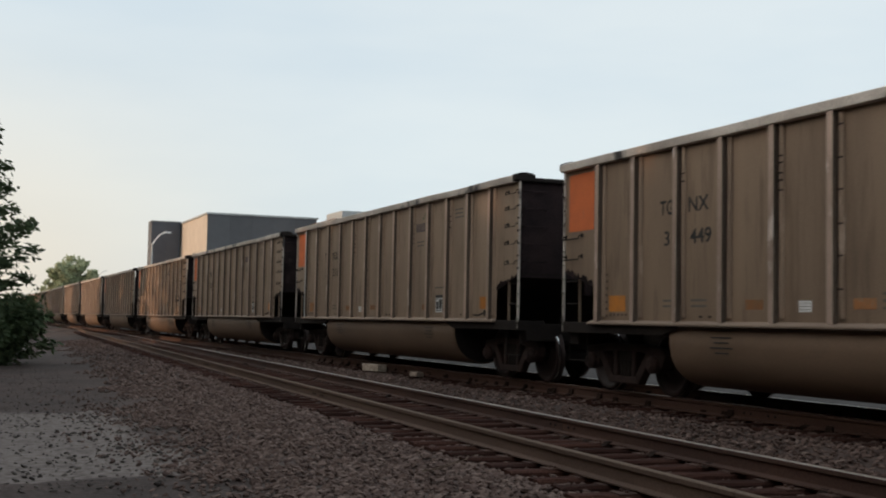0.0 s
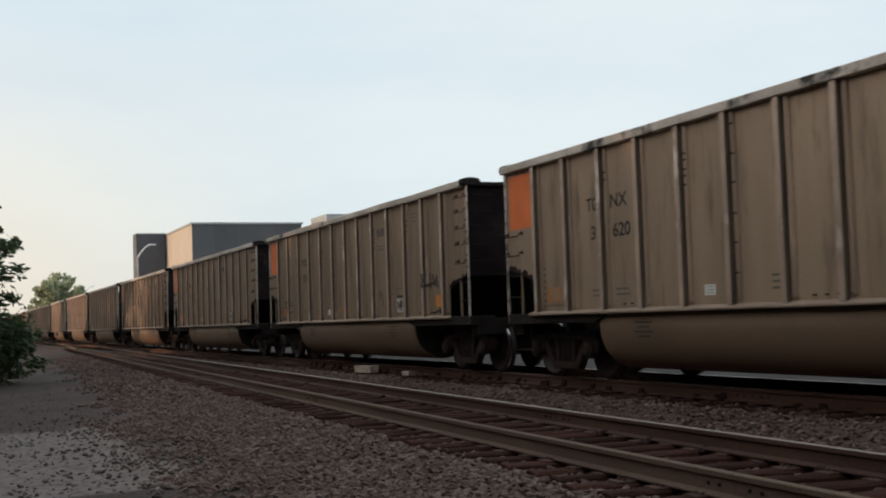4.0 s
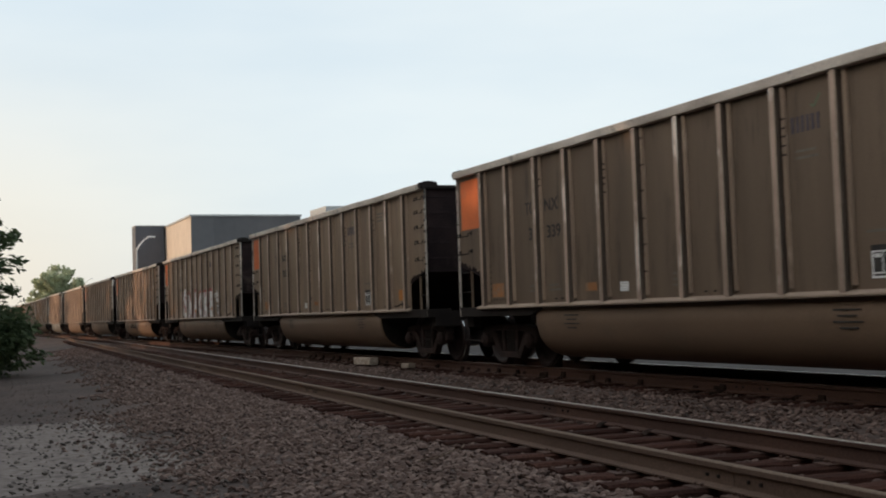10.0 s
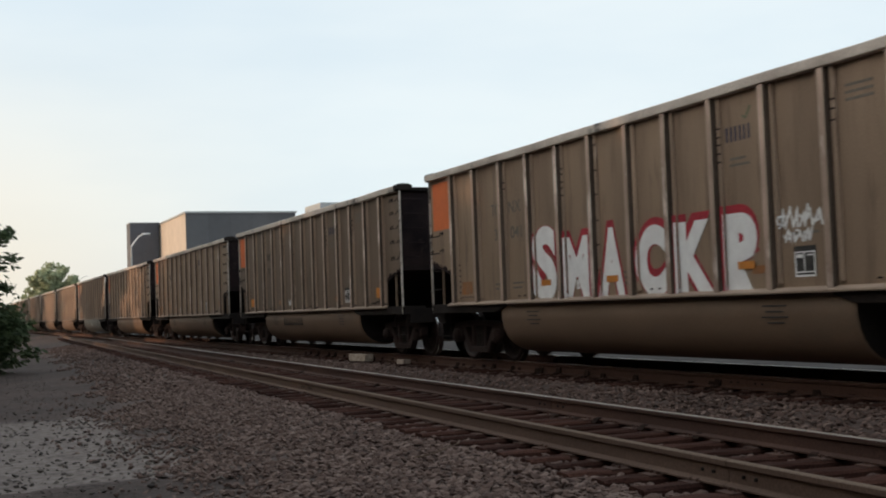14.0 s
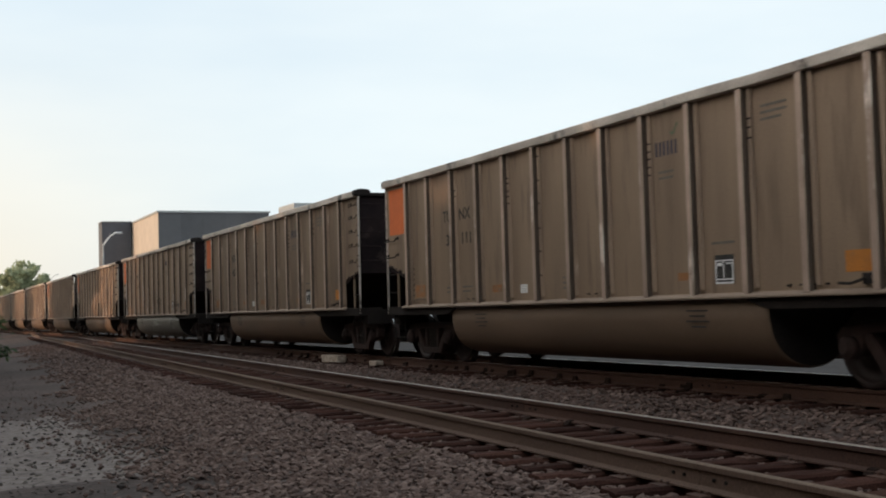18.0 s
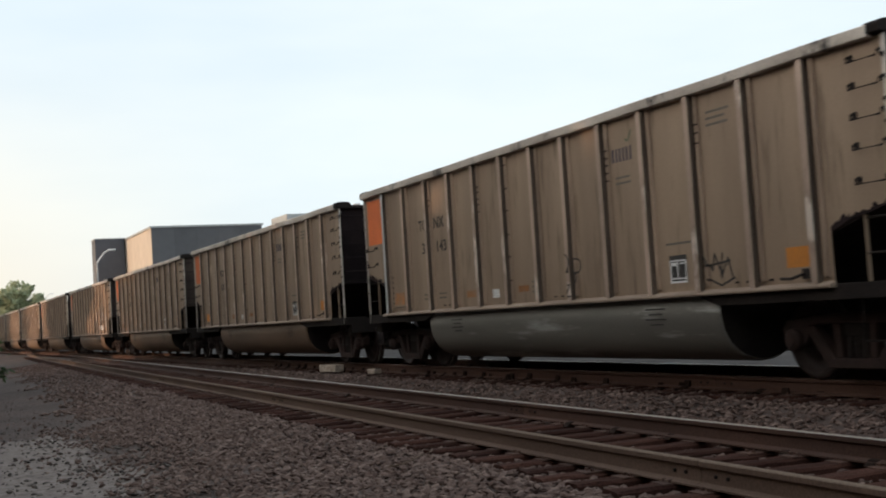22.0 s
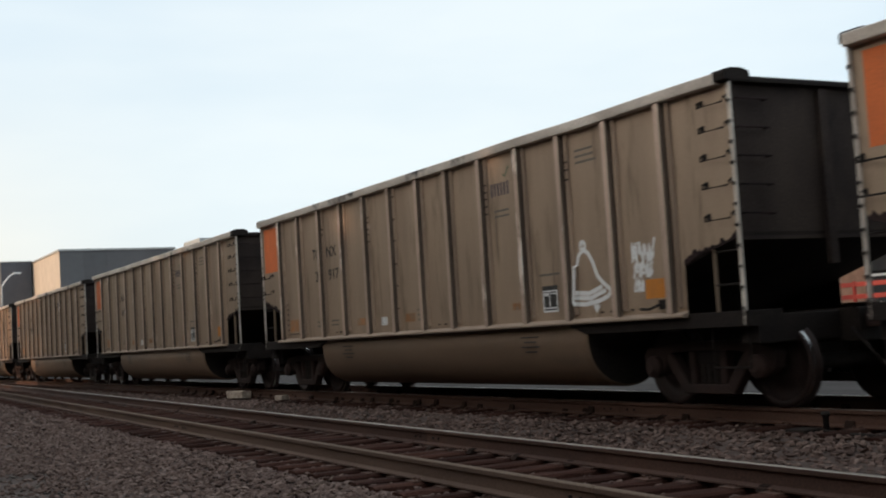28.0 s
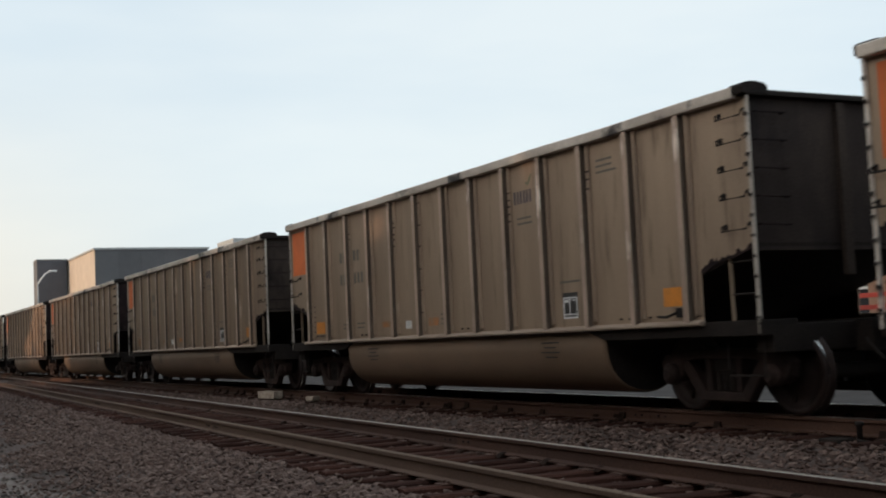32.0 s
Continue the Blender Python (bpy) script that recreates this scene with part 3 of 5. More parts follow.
def rail_outline(cx, dz):
    half = [(0.070, -0.180), (0.070, -0.168), (0.012, -0.150), (0.010, -0.055), (0.036, -0.042), (0.037, -0.010), (0.034, -0.0055), (0.028, -0.002), (0.018, 0.0), (0.0, 0.0005)]
    return [(cx + x, z + dz) for x, z in half] + [(cx - x, z + dz) for x, z in half[-2::-1]]


def build_tracks():
    for near, dz in ((True, NEAR_Z), (False, 0.0)):
        for dx in (-0.7525, 0.7525):
            dull = near and dx < 0
            rail = thing("rail", "dusty tan steel rail with a dull head" if dull else "rusty brown steel rail with a worn bright head", "rail", "rails of the two tracks")
            # lengths of rail, butted with a small gap
            joints = [-300.0] + [6.93 + 11.9 * j + (0.0 if dull else 5.9) for j in range(-3, 9)] + [900.0]
            if near:
                joints[-1] = 138.0
            for y0, y1 in zip(joints, joints[1:]):
                bm = bmesh.new()
                stations = [y0 + 0.004] + [y for y in range(70, 138, 6) if near and y0 < y < y1] + [y1 - 0.004]
                rings = [[bm.verts.new((x + dx + (float(near_x(y)) if near else TRAIN_TRACK), y, z)) for x, z in rail_outline(0.0, dz)] for y in stations]
                n = len(rings[0])
                for ra, rb in zip(rings, rings[1:]):
                    for j in range(n):
                        f = bm.faces.new((ra[j], ra[(j + 1) % n], rb[(j + 1) % n], rb[j]))
                        if min(v.co.z for v in f.verts) > dz - (0.011 if dull else 0.006):
                            f.material_index = 1
                bm.faces.new(rings[0][::-1])
                bm.faces.new(rings[-1])
                part("rail_length", bm, [M["tan_rust"], M["dull_top"]] if dull else [M["rust"], M["rail_top"]], rail)
            # bolt heads on the web at the joints
            for y in joints[3:7]:
                for k in (-0.32, -0.18, 0.18, 0.32):
                    bm = bmesh.new()
                    rx = dx + (float(near_x(y + k)) if near else TRAIN_TRACK)
                    lathe(bm, [(rx - 0.008, 0.014), (rx - 0.026, 0.014), (rx - 0.028, 0.008)], 6, 'x', centre=(0, y + k, dz - 0.1))
                    part("bolt", bm, M["black"], rail)
    # ties: one mesh for all, each an object with two plates
    tie_meshes = []
    for q in range(4):
        bm = bmesh.new()
        n = 14
        rings = []
        for k in range(n + 1):
            x = -1.3 + 2.6 * k / n
            wob = [0.012 * noise.noise((x * 4, q * 7.3, j * 2.1)) for j in range(6)]
            rings.append([bm.verts.new((x, y + wob[j], z + wob[(j + 3) % 6])) for j, (y, z) in enumerate(((-0.11, -0.36), (0.11, -0.36), (0.112, -0.205), (0.085, -0.186), (-0.085, -0.186), (-0.112, -0.205)))])
        for a, b in zip(rings, rings[1:]):
            for j in range(6):
                bm.faces.new((a[j], a[(j + 1) % 6], b[(j + 1) % 6], b[j]))
        bm.faces.new(rings[0][::-1])
        bm.faces.new(rings[-1])
        tie_meshes.append(finish(bm, "tie", M["tie"]))
    bm = bmesh.new()
    box(bm, -0.17, 0.17, -0.09, 0.09, -0.190, -0.176)
    for sx in (-1, 1):
        box(bm, sx * 0.085 - 0.012, sx * 0.085 + 0.012, -0.06, -0.03, -0.18, -0.155)
        box(bm, sx * 0.085 - 0.012, sx * 0.085 + 0.012, 0.03, 0.06, -0.18, -0.155)
    plate_mesh = finish(bm, "tie_plate", M["rust"], 0.003)
    bm = bmesh.new()
    prism(bm, [(-0.115, -0.186), (0.0, -0.186), (0.0, -0.060), (-0.020, -0.060), (-0.045, -0.135), (-0.105, -0.150)], 'y', -0.06, 0.06)
    anchor_mesh = finish(bm, "rail_anchor", M["anchor"], 0.004)
    bm = bmesh.new()
    prism(bm, [(-0.10, -0.190), (0.0, -0.190), (0.0, -0.135), (-0.05, -0.145)], 'y', -0.05, 0.05)
    small_anchor = finish(bm, "rail_anchor", M["anchor"], 0.004)
    rnd = random.Random(3)
    for near, dz, last in ((True, NEAR_Z, 50), (False, 0.0, 50)):
        for i in range(int(4 / TIE_STEP), int(last / TIE_STEP)):
            cx = float(near_x(i * TIE_STEP + 0.25)) if near else TRAIN_TRACK
            slant = -math.degrees(math.atan(NEAR_LEAN)) if near else 0.0
            t = new("tie", tie_meshes[rnd.randrange(4)])
            t.matrix_basis = pose(cx + rnd.uniform(-0.06, 0.06), i * TIE_STEP + 0.25 + rnd.uniform(-0.03, 0.03), dz + rnd.uniform(-0.02, 0.004), 0, rnd.uniform(-0.4, 0.4), slant + rnd.uniform(-1.6, 1.6))
            tagged(t, "weathered dark wooden tie bedded in ballast", "railway tie", "ties under the rails")
            for dx in (-0.7525, 0.7525):
                p = new("tie_plate", plate_mesh)
                p.parent = t
                p.location = (dx, 0, 0)
                if i * TIE_STEP < 34 and rnd.random() < 0.8 and not (near and dx < 0):
                    q = new("rail_anchor", small_anchor if near else anchor_mesh)
                    q.parent = t
                    q.matrix_basis = pose(dx - 0.012, rnd.choice((-0.15, 0.15)), rnd.uniform(-0.05, 0.0))
    # the ties far along the tracks
    bm = bmesh.new()
    for near, dz in ((True, NEAR_Z), (False, 0.0)):
        for i in range(int(50 / TIE_STEP), int((95 if near else 140) / TIE_STEP)):
            cx = float(near_x(i * TIE_STEP + 0.25)) if near else TRAIN_TRACK
            box(bm, cx - 1.3, cx + 1.3, i * TIE_STEP + 0.14, i * TIE_STEP + 0.36, dz - 0.36, dz - 0.185)
    far = part("far_ties", bm, M["tie"], None, "weathered dark wooden ties receding along both tracks")
    tagged(far, category="railway tie", kind="stuff")
    stones("ballast", 26000, (1.7, 4.9), (5.0, 24.0), (0.020, 0.048), M["stone"], "grey-brown crushed rock ballast on the shoulder", "ballast", ragged_edge)
    stones("ballast", 32000, (4.9, 12.2), (5.5, 30.0), (0.022, 0.046), M["stone"], "grey-brown crushed rock ballast between the rails", "ballast", on_tie)
    stones("ballast", 16000, (2.3, 9.3), (24.0, 70.0), (0.035, 0.065), M["stone"], "grey-brown crushed rock ballast along the tracks", "ballast", ragged_edge)
    stones("ballast", 5000, (0.9, 2.5), (6.0, 40.0), (0.012, 0.036), M["stone"], "stray crushed rock at the foot of the ballast", "ballast", thin_out)
    stones("dirt_clods", 800, (-2.0, 2.8), (11.5, 23.0), (0.018, 0.042), M["clod"], "flat dark clods strewn over pale dry mud", "pebbles", lift=0.25)
    stones("dirt_clods", 3800, (-2.0, 2.6), (7.5, 38.0), (0.006, 0.020), M["clod"], "loose dark clods and pebbles on dry mud", "pebbles", lift=0.55)


def build_track_things():
    # white painted block and a small pale stone beside the far track's rail
    def boulder(name, x, y, z, sx, sy, sz, mat, label, category, turn=0, seed=0):
        bm = bmesh.new()
        bmesh.ops.create_cube(bm, size=1.0)
        bmesh.ops.subdivide_edges(bm, edges=bm.edges[:], cuts=3, use_grid_fill=True)
        for v in bm.verts:
            v.co = Vector((v.co.x * sx, v.co.y * sy, v.co.z * sz)) * (1 + 0.10 * noise.noise(v.co * 2.3 + Vector((seed, 0, 0))))
        ob = part(name, bm, mat, None, label, 0.012, False, pose(x, y, z, 0, 3, turn))
        tagged(ob, category=category)
    boulder("concrete_block", 8.98, 26.7, -0.09, 0.24, 0.72, 0.17, M["concrete"], "chipped whitewashed concrete block lying on the ballast", "concrete block", 12)
    boulder("pale_stone", 9.05, 24.1, -0.12, 0.24, 0.2, 0.10, M["concrete"], "small pale stone half sunk in ballast", "stone", 30, 5)
    # a rail clamp with its upright pin on the farther track
    clamp = thing("track_clamp", "black steel track clamp with an upright pin beside the rail", "track clamp", at=pose(9.22, 9.28, -0.27))
    bm = bmesh.new()
    box(bm, -0.16, 0.10, -0.14, 0.14, -0.02, 0.09)
    part("clamp_body", bm, M["black"], clamp, bevel=0.01)
    bm = bmesh.new()
    lathe(bm, [(0.0, 0.03), (0.22, 0.03), (0.23, 0.045), (0.26, 0.045), (0.27, 0.03)], 10, 'z', centre=(-0.02, -0.3, 0.0))
    part("pin", bm, M["iron"], clamp)
    bm = bmesh.new()
    tube(bm, [(-0.05, -0.3, 0.08), (-0.05, -0.6, 0.06), (-0.02, -1.4, 0.05)], 0.018)
    part("rod", bm, M["iron"], clamp)
    # a bent wire on the shoulder
    bm = bmesh.new()
    tube(bm, [(x, y, float(ground_z(x, y)) + 0.07) for x, y in ((3.92, 10.25), (4.05, 10.22), (4.2, 10.3), (4.32, 10.42), (4.5, 10.6), (4.62, 10.85))], 0.008, 5)
    w = part("bent_wire", bm, M["dull_top"], None, "dull bent wire lying on the ballast shoulder")
    tagged(w, category="wire")


build_ground()
build_tracks()
build_track_things()


# ---------------------------------------------------------------- coal cars
# A car's own space: y along the track (its far end at +7.25), z from the rail top, x -1.555 is the posts' face towards the camera.
FACE, SHEET, TOP = -1.555, -1.475, 3.535
LAY = 0.05          # marks on the sheet sit this much towards the near end
POSTS = [-6.12 + 1.02 * i - (0.06 if 5 < i < 11 else 0.0) for i in range(13)]
WHEEL_R = 0.457
AXLES = (-7.00, -5.22, 5.22, 7.00)


def side_outline(sgn):
    c = 6.33 if sgn > 0 else 5.75
    return [(-c, 1.04), (c, 1.04), (c, 1.59), (6.62, 1.70), (6.95, 1.75), (7.27, 1.84), (7.27, TOP - 0.115), (-7.27, TOP - 0.115), (-7.27, 1.84), (-6.95, 1.75), (-6.62, 1.70), (-c, 1.59)]


def build_car(full=True):
    car = thing("coal_gondola", "dusty taupe aluminium coal gondola with faded orange end panel", "freight car", "cars of the coal train")
    # sides
    for sgn in (1, -1):
        bm = bmesh.new()
        faces = prism(bm, side_outline(sgn), 'x', sgn * SHEET, sgn * (SHEET + 0.012))
        faces[1].material_index = 1          # the inner face is plain black
        part("side_sheet", bm, [M["sheet"], M["black"]], car)
        bm = bmesh.new()
        x0, x1 = sorted((sgn * -1.578, sgn * -1.40))
        n = 30
        # the chord is a little bent along its length
        rings = []
        for k in range(n + 1):
            y = -7.14 + 14.41 * k / n
            dz = 0.012 * noise.noise((y * 0.55, sgn * 3.0, 0)) - 0.008
            dx = 0.012 * noise.noise((y * 0.7, sgn * 3.0, 9))
            rings.append([bm.verts.new((x + dx, y, z + dz)) for x, z in ((x0, TOP - 0.125), (x1, TOP - 0.125), (x1, TOP), (x0, TOP))])
        for a, b in zip(rings, rings[1:]):
            for k in range(4):
                bm.faces.new((a[k], a[(k + 1) % 4], b[(k + 1) % 4], b[k]))
        bm.faces.new(rings[0][::-1])
        bm.faces.new(rings[-1])
        part("top_chord", bm, M["chord"], car, "scuffed pale top chord", 0.012 if full else 0)
        bm = bmesh.new()
        xi = sgn * SHEET
        xo = sgn * (FACE - 0.02)
        prism(bm, [(xi, 1.085), (xo, 1.048), (xo, 1.020), (xo + sgn * 0.012, 1.012), (xi, 1.012)], 'y', -6.36, 6.36)
        part("side_sill", bm, M["sill"], car, "pale ledge-like side sill", 0.006 if full else 0)
        for s in (1, -1):
            bm = bmesh.new()
            prism(bm, [(s * 7.30, 1.009), (s * 4.05, 1.009), (s * 4.05, 0.985), (s * 4.40, 0.885), (s * 7.30, 0.885)], 'x', *sorted((sgn * -1.50, sgn * -1.25)))
            part("underframe_rail", bm, M["black"], car, "", 0.006 if full else 0)
    # posts with their flanges, on the side towards the lens
    for i, y in enumerate(POSTS):
        bm = bmesh.new()
        # only the front is pale; the other faces are coloured darker, as in shade
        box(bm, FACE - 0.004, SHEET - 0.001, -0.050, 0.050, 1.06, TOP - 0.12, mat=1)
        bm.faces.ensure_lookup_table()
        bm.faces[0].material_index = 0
        post = part("side_post", bm, [M["post"], M["shade_and_bolt_brown"]], car, "", 0.004 if full else 0, at=pose(0, y, 0))
        if full:
            # a rounded seam strip beside the post, some with dark clips
            bm = bmesh.new()
            prism(bm, [(SHEET - 0.001, -0.166), (SHEET - 0.028, -0.158), (SHEET - 0.040, -0.140), (SHEET - 0.040, -0.108), (SHEET - 0.028, -0.090), (SHEET - 0.001, -0.082)], 'z', 1.13, TOP - 0.14)
            r = random.Random(i)
            count = (0, 0, 3, 0, 5, 0, 0, 6, 5, 0, 2, 0, 0)[i]
            pitch = 0.36 if count == 6 else 0.10
            for k in range(count):
                z = (3.24 if count == 6 else 3.02) - k * pitch + r.uniform(-0.012, 0.012)
                box(bm, SHEET - 0.045, SHEET - 0.012, -0.158, -0.092, z, z + 0.020, mat=1)
            part("seam_strip", bm, [M["strip"], M["truck"]], post, "dusty upright seam strip")
    # ends: the upper wall, its rim and corner caps, the slope sheet below it
    for s in (1, -1):
        bm = bmesh.new()
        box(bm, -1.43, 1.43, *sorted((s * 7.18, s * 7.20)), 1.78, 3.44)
        part("end_wall", bm, M["end"], car, "dark end wall")
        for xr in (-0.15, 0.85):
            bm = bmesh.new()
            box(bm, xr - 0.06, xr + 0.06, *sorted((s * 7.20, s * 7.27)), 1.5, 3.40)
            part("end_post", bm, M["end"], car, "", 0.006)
        bm = bmesh.new()
        prism(bm, [(s * 7.14, TOP - 0.11), (s * 7.30, TOP - 0.11), (s * 7.30, TOP - 0.070), (s * 7.27, TOP - 0.045), (s * 7.21, TOP - 0.035), (s * 7.15, TOP - 0.045)], 'x', -1.50, 1.50)
        part("end_rim", bm, M["black"], car, "straight sooty rim along the end's top")
        # a flat black dome caps each corner
        for sgn in (1, -1):
            bm = bmesh.new()
            dome = [(sgn * (-1.39 + 0.18 * math.cos(math.pi * q / 12)), TOP - 0.03 + 0.066 * math.sin(math.pi * q / 12) ** 0.7) for q in range(13)]
            prism(bm, dome + [(sgn * -1.57, TOP - 0.10), (sgn * -1.21, TOP - 0.10)], 'y', s * 7.08, s * 7.305)
            part("corner_cap", bm, M["black"], car, "rounded black corner cap", 0.008 if full else 0)
        bm = bmesh.new()
        prism(bm, [(s * 7.20, 1.82), (s * 4.2, 0.93), (s * 4.2, 0.97), (s * 7.20, 1.86)], 'x', -1.46, 1.46)
        part("slope_sheet", bm, M["black"], car, "black sloping floor sheet over the truck")
        # corner posts, stiles and rungs at the open corner
        for sgn in (1, -1):
            bm = bmesh.new()
            box(bm, *sorted((sgn * -1.500, sgn * -1.470)), *sorted((s * 7.235, s * 7.285)), 0.90, 3.42)
            if full:
                for k in range(11):
                    box(bm, *sorted((sgn * -1.495, sgn * -1.515)), *sorted((s * 7.232, s * 7.290)), 1.05 + k * 0.215, 1.095 + k * 0.215, mat=1)
            part("corner_post", bm, [M["chord"], M["iron"]], car, "pale bolted corner post", 0.004)
            bm = bmesh.new()
            box(bm, *sorted((sgn * -1.465, sgn * -1.42)), *sorted((s * 6.795, s * 6.815)), 0.98, 1.76)
            part("ladder_stile", bm, M["sheet"], car, "", 0.004)
            bm = bmesh.new()
            box(bm, *sorted((sgn * -1.50, sgn * -1.0)), *sorted((s * 6.37, s * 7.30)), 0.985, 1.05)
            part("end_platform", bm, M["black"], car, "", 0.006)
            if full:
                for z in (1.33, 1.68):
                    bm = bmesh.new()
                    tube(bm, [(sgn * -1.44, s * 6.80, z), (sgn * -1.44, s * 7.24, z)], 0.012)
                    part("rung", bm, M["iron"], car)
                bm = bmesh.new()
                for y in (6.62, 7.2):
                    tube(bm, [(sgn * -1.40, s * y, 0.92), (sgn * -1.40, s * y, 0.46)], 0.010)
                tube(bm, [(sgn * -1.40, s * 6.62, 0.46), (sgn * -1.40, s * 7.2, 0.46)], 0.011)
                part("stirrup_step", bm, M["black"], car)
    if full:
        def grab(y0, y1, z, name="grab_iron"):
            bm = bmesh.new()
            tube(bm, [(SHEET, y0, z), (SHEET - 0.06, y0, z), (SHEET - 0.07, y0 - 0.01, z - 0.05), (SHEET - 0.07, y1 + 0.01, z - 0.05), (SHEET - 0.06, y1, z), (SHEET, y1, z)], 0.011)
            box(bm, SHEET - 0.012, SHEET, y0 - 0.03, y0 + 0.03, z - 0.03, z + 0.03)
            box(bm, SHEET - 0.012, SHEET, y1 - 0.03, y1 + 0.03, z - 0.03, z + 0.03)
            part(name, bm, M["iron"], car)
        for z in (3.27, 3.0, 2.70, 2.40, 2.06):
            grab(-6.80, -7.22, z)
        for z in (2.38, 2.06):
            grab(6.70, 7.22, z)
        for z in (3.25, 2.95, 2.65, 2.35, 2.05):
            bm = bmesh.new()
            tube(bm, [(-1.40, -7.20, z), (-1.40, -7.29, z), (-0.98, -7.29, z), (-0.98, -7.20, z)], 0.011)
            part("end_rung", bm, M["end"], car)
        # rows of bolts round the end bays
        for rows in ([(-6.235, 1.13 + 0.095 * q) for q in range(8)], [(5.915, 1.15 + 0.10 * q) for q in range(7)], [(5.80 - 0.11 * q, 1.165) for q in range(6)]):
            bm = bmesh.new()
            for y, z in rows:
                box(bm, SHEET - 0.016, SHEET - 0.001, y - 0.015, y + 0.015, z - 0.015, z + 0.015)
            part("bolt_row", bm, M["shade_and_bolt_brown"], car)
        # crusted coal dust above the slope sheets' edges
        for s in (1, -1):
            r = random.Random(40 + s)
            edge = [(6.34, 1.595), (6.62, 1.705), (6.95, 1.755), (7.23, 1.83)]
            for (ya, za), (yb, zb) in zip(edge, edge[1:]):
                bm = bmesh.new()
                n = 7
                top = [(s * (ya + (yb - ya) * q / n), za + (zb - za) * q / n + (r.uniform(0.012, 0.085) if r.random() < 0.7 else 0.006)) for q in range(n + 1)]
                prism(bm, top + [(s * yb, zb - 0.02), (s * ya, za - 0.02)], 'x', SHEET - 0.006, SHEET - 0.001)
                part("coal_crust", bm, M["end"], car, "ragged crust of black coal dust")
        # the release handle above the sill
        bm = bmesh.new()
        tube(bm, [(SHEET, -5.95, 1.17), (SHEET - 0.09, -5.95, 1.17), (SHEET - 0.10, -5.78, 1.13), (SHEET - 0.09, -5.60, 1.14)], 0.016)
        box(bm, SHEET - 0.05, SHEET, -6.03, -5.90, 1.12, 1.23)
        part("release_handle", bm, M["iron"], car)
        for y in (-5.35, -1.1, 2.9):
            bm = bmesh.new()
            box(bm, SHEET - 0.02, SHEET - 0.001, -0.025, 0.025, 1.13, 1.15)
            clip = finish(bm, "drain_clip", M["iron"])
            for k in range(4):
                c = new("drain_clip", clip)
                c.parent = car
                c.location = (0, y + k * 0.2, 0)
    # tubs between the trucks, on both sides of the centre sill
    for sgn in (1, -1):
        bm = bmesh.new()
        prof = []
        for k in range(19):
            a = math.pi * k / 18
            prof.append((-0.80 - 0.655 * math.cos(a) * (1 if a < 1.57 else 0.9), 1.008 - 0.81 * math.sin(a) ** 0.66))
        stations = [(-4.32, 0.96), (-4.29, 0.99), (-4.22, 1.0), (4.22, 1.0), (4.29, 0.99), (4.32, 0.96)]
        rings = [[bm.verts.new((sgn * (-0.8 + (x + 0.8) * k), y, 1.008 + (z - 1.008) * k)) for x, z in prof] for y, k in stations]
        m = len(prof)
        for a, b in zip(rings, rings[1:]):
            for k in range(m - 1):
                f = bm.faces.new((a[k], a[k + 1], b[k + 1], b[k]))
                f.smooth = True
            bm.faces.new((a[m - 1], a[0], b[0], b[m - 1]))
        bm.faces.new(rings[0]).material_index = 1
        bm.faces.new(rings[-1][::-1]).material_index = 1
        part("tub", bm, [M["tub"], M["black"]], car, "rounded dusty belly tub")
    bm = bmesh.new()
    box(bm, -0.19, 0.19, -7.55, 7.55, 0.66, 1.02)
    part("centre_sill", bm, M["black"], car, "", 0.01)
    for s in (1, -1):
        bm = bmesh.new()
        box(bm, -0.08, 0.08, *sorted((s * 7.5, s * 7.92)), 0.80, 0.96)
        prism(bm, [(-0.13, s * 7.90), (0.15, s * 7.90), (0.17, s * 8.02), (0.05, s * 8.10), (-0.02, s * 8.03), (-0.10, s * 8.08)], 'z', 0.72, 1.02)
        part("coupler", bm, M["truck"], car, "", 0.01)
        bm = bmesh.new()
        tube(bm, [(-0.25, s * 7.5, 0.8), (-0.3, s * 7.75, 0.62), (-0.28, s * 7.95, 0.42), (-0.2, s * 8.07, 0.40)], 0.022)
        part("air_hose", bm, M["black"], car)
        bm = bmesh.new()
        box(bm, -1.35, 1.35, *sorted((s * 7.02, s * 7.3)), 0.70, 1.0)
        part("end_sill", bm, M["black"], car, "", 0.01)
    # trucks
    for cy in (-6.11, 6.11):
        bm = bmesh.new()
        box(bm, -1.05, 1.05, cy - 0.19, cy + 0.19, 0.48, 0.72)
        part("bolster", bm, M["black"], car, "", 0.02)
        for sgn in (1, -1):
            bm = bmesh.new()
            xa, xb = sorted((sgn * -1.09, sgn * -0.93))
            # upper chord, slanting arms, lower chord, pedestals at the axles
            prism(bm, [(cy - 1.12, 0.58), (cy - 1.05, 0.68), (cy - 0.5, 0.74), (cy + 0.5, 0.74), (cy + 1.05, 0.68), (cy + 1.12, 0.58), (cy + 0.95, 0.57), (cy + 0.45, 0.63), (cy - 0.45, 0.63), (cy - 0.95, 0.57)], 'x', xa, xb)
            for q in (-1, 1):
                prism(bm, [(cy + q * 0.78, 0.60), (cy + q * 0.62, 0.62), (cy + q * 0.26, 0.20), (cy + q * 0.42, 0.15)], 'x', xa + 0.01, xb - 0.01)
                prism(bm, [(cy + q * 0.33, 0.64), (cy + q * 0.22, 0.64), (cy + q * 0.20, 0.26), (cy + q * 0.30, 0.26)], 'x', xa + 0.02, xb - 0.02)
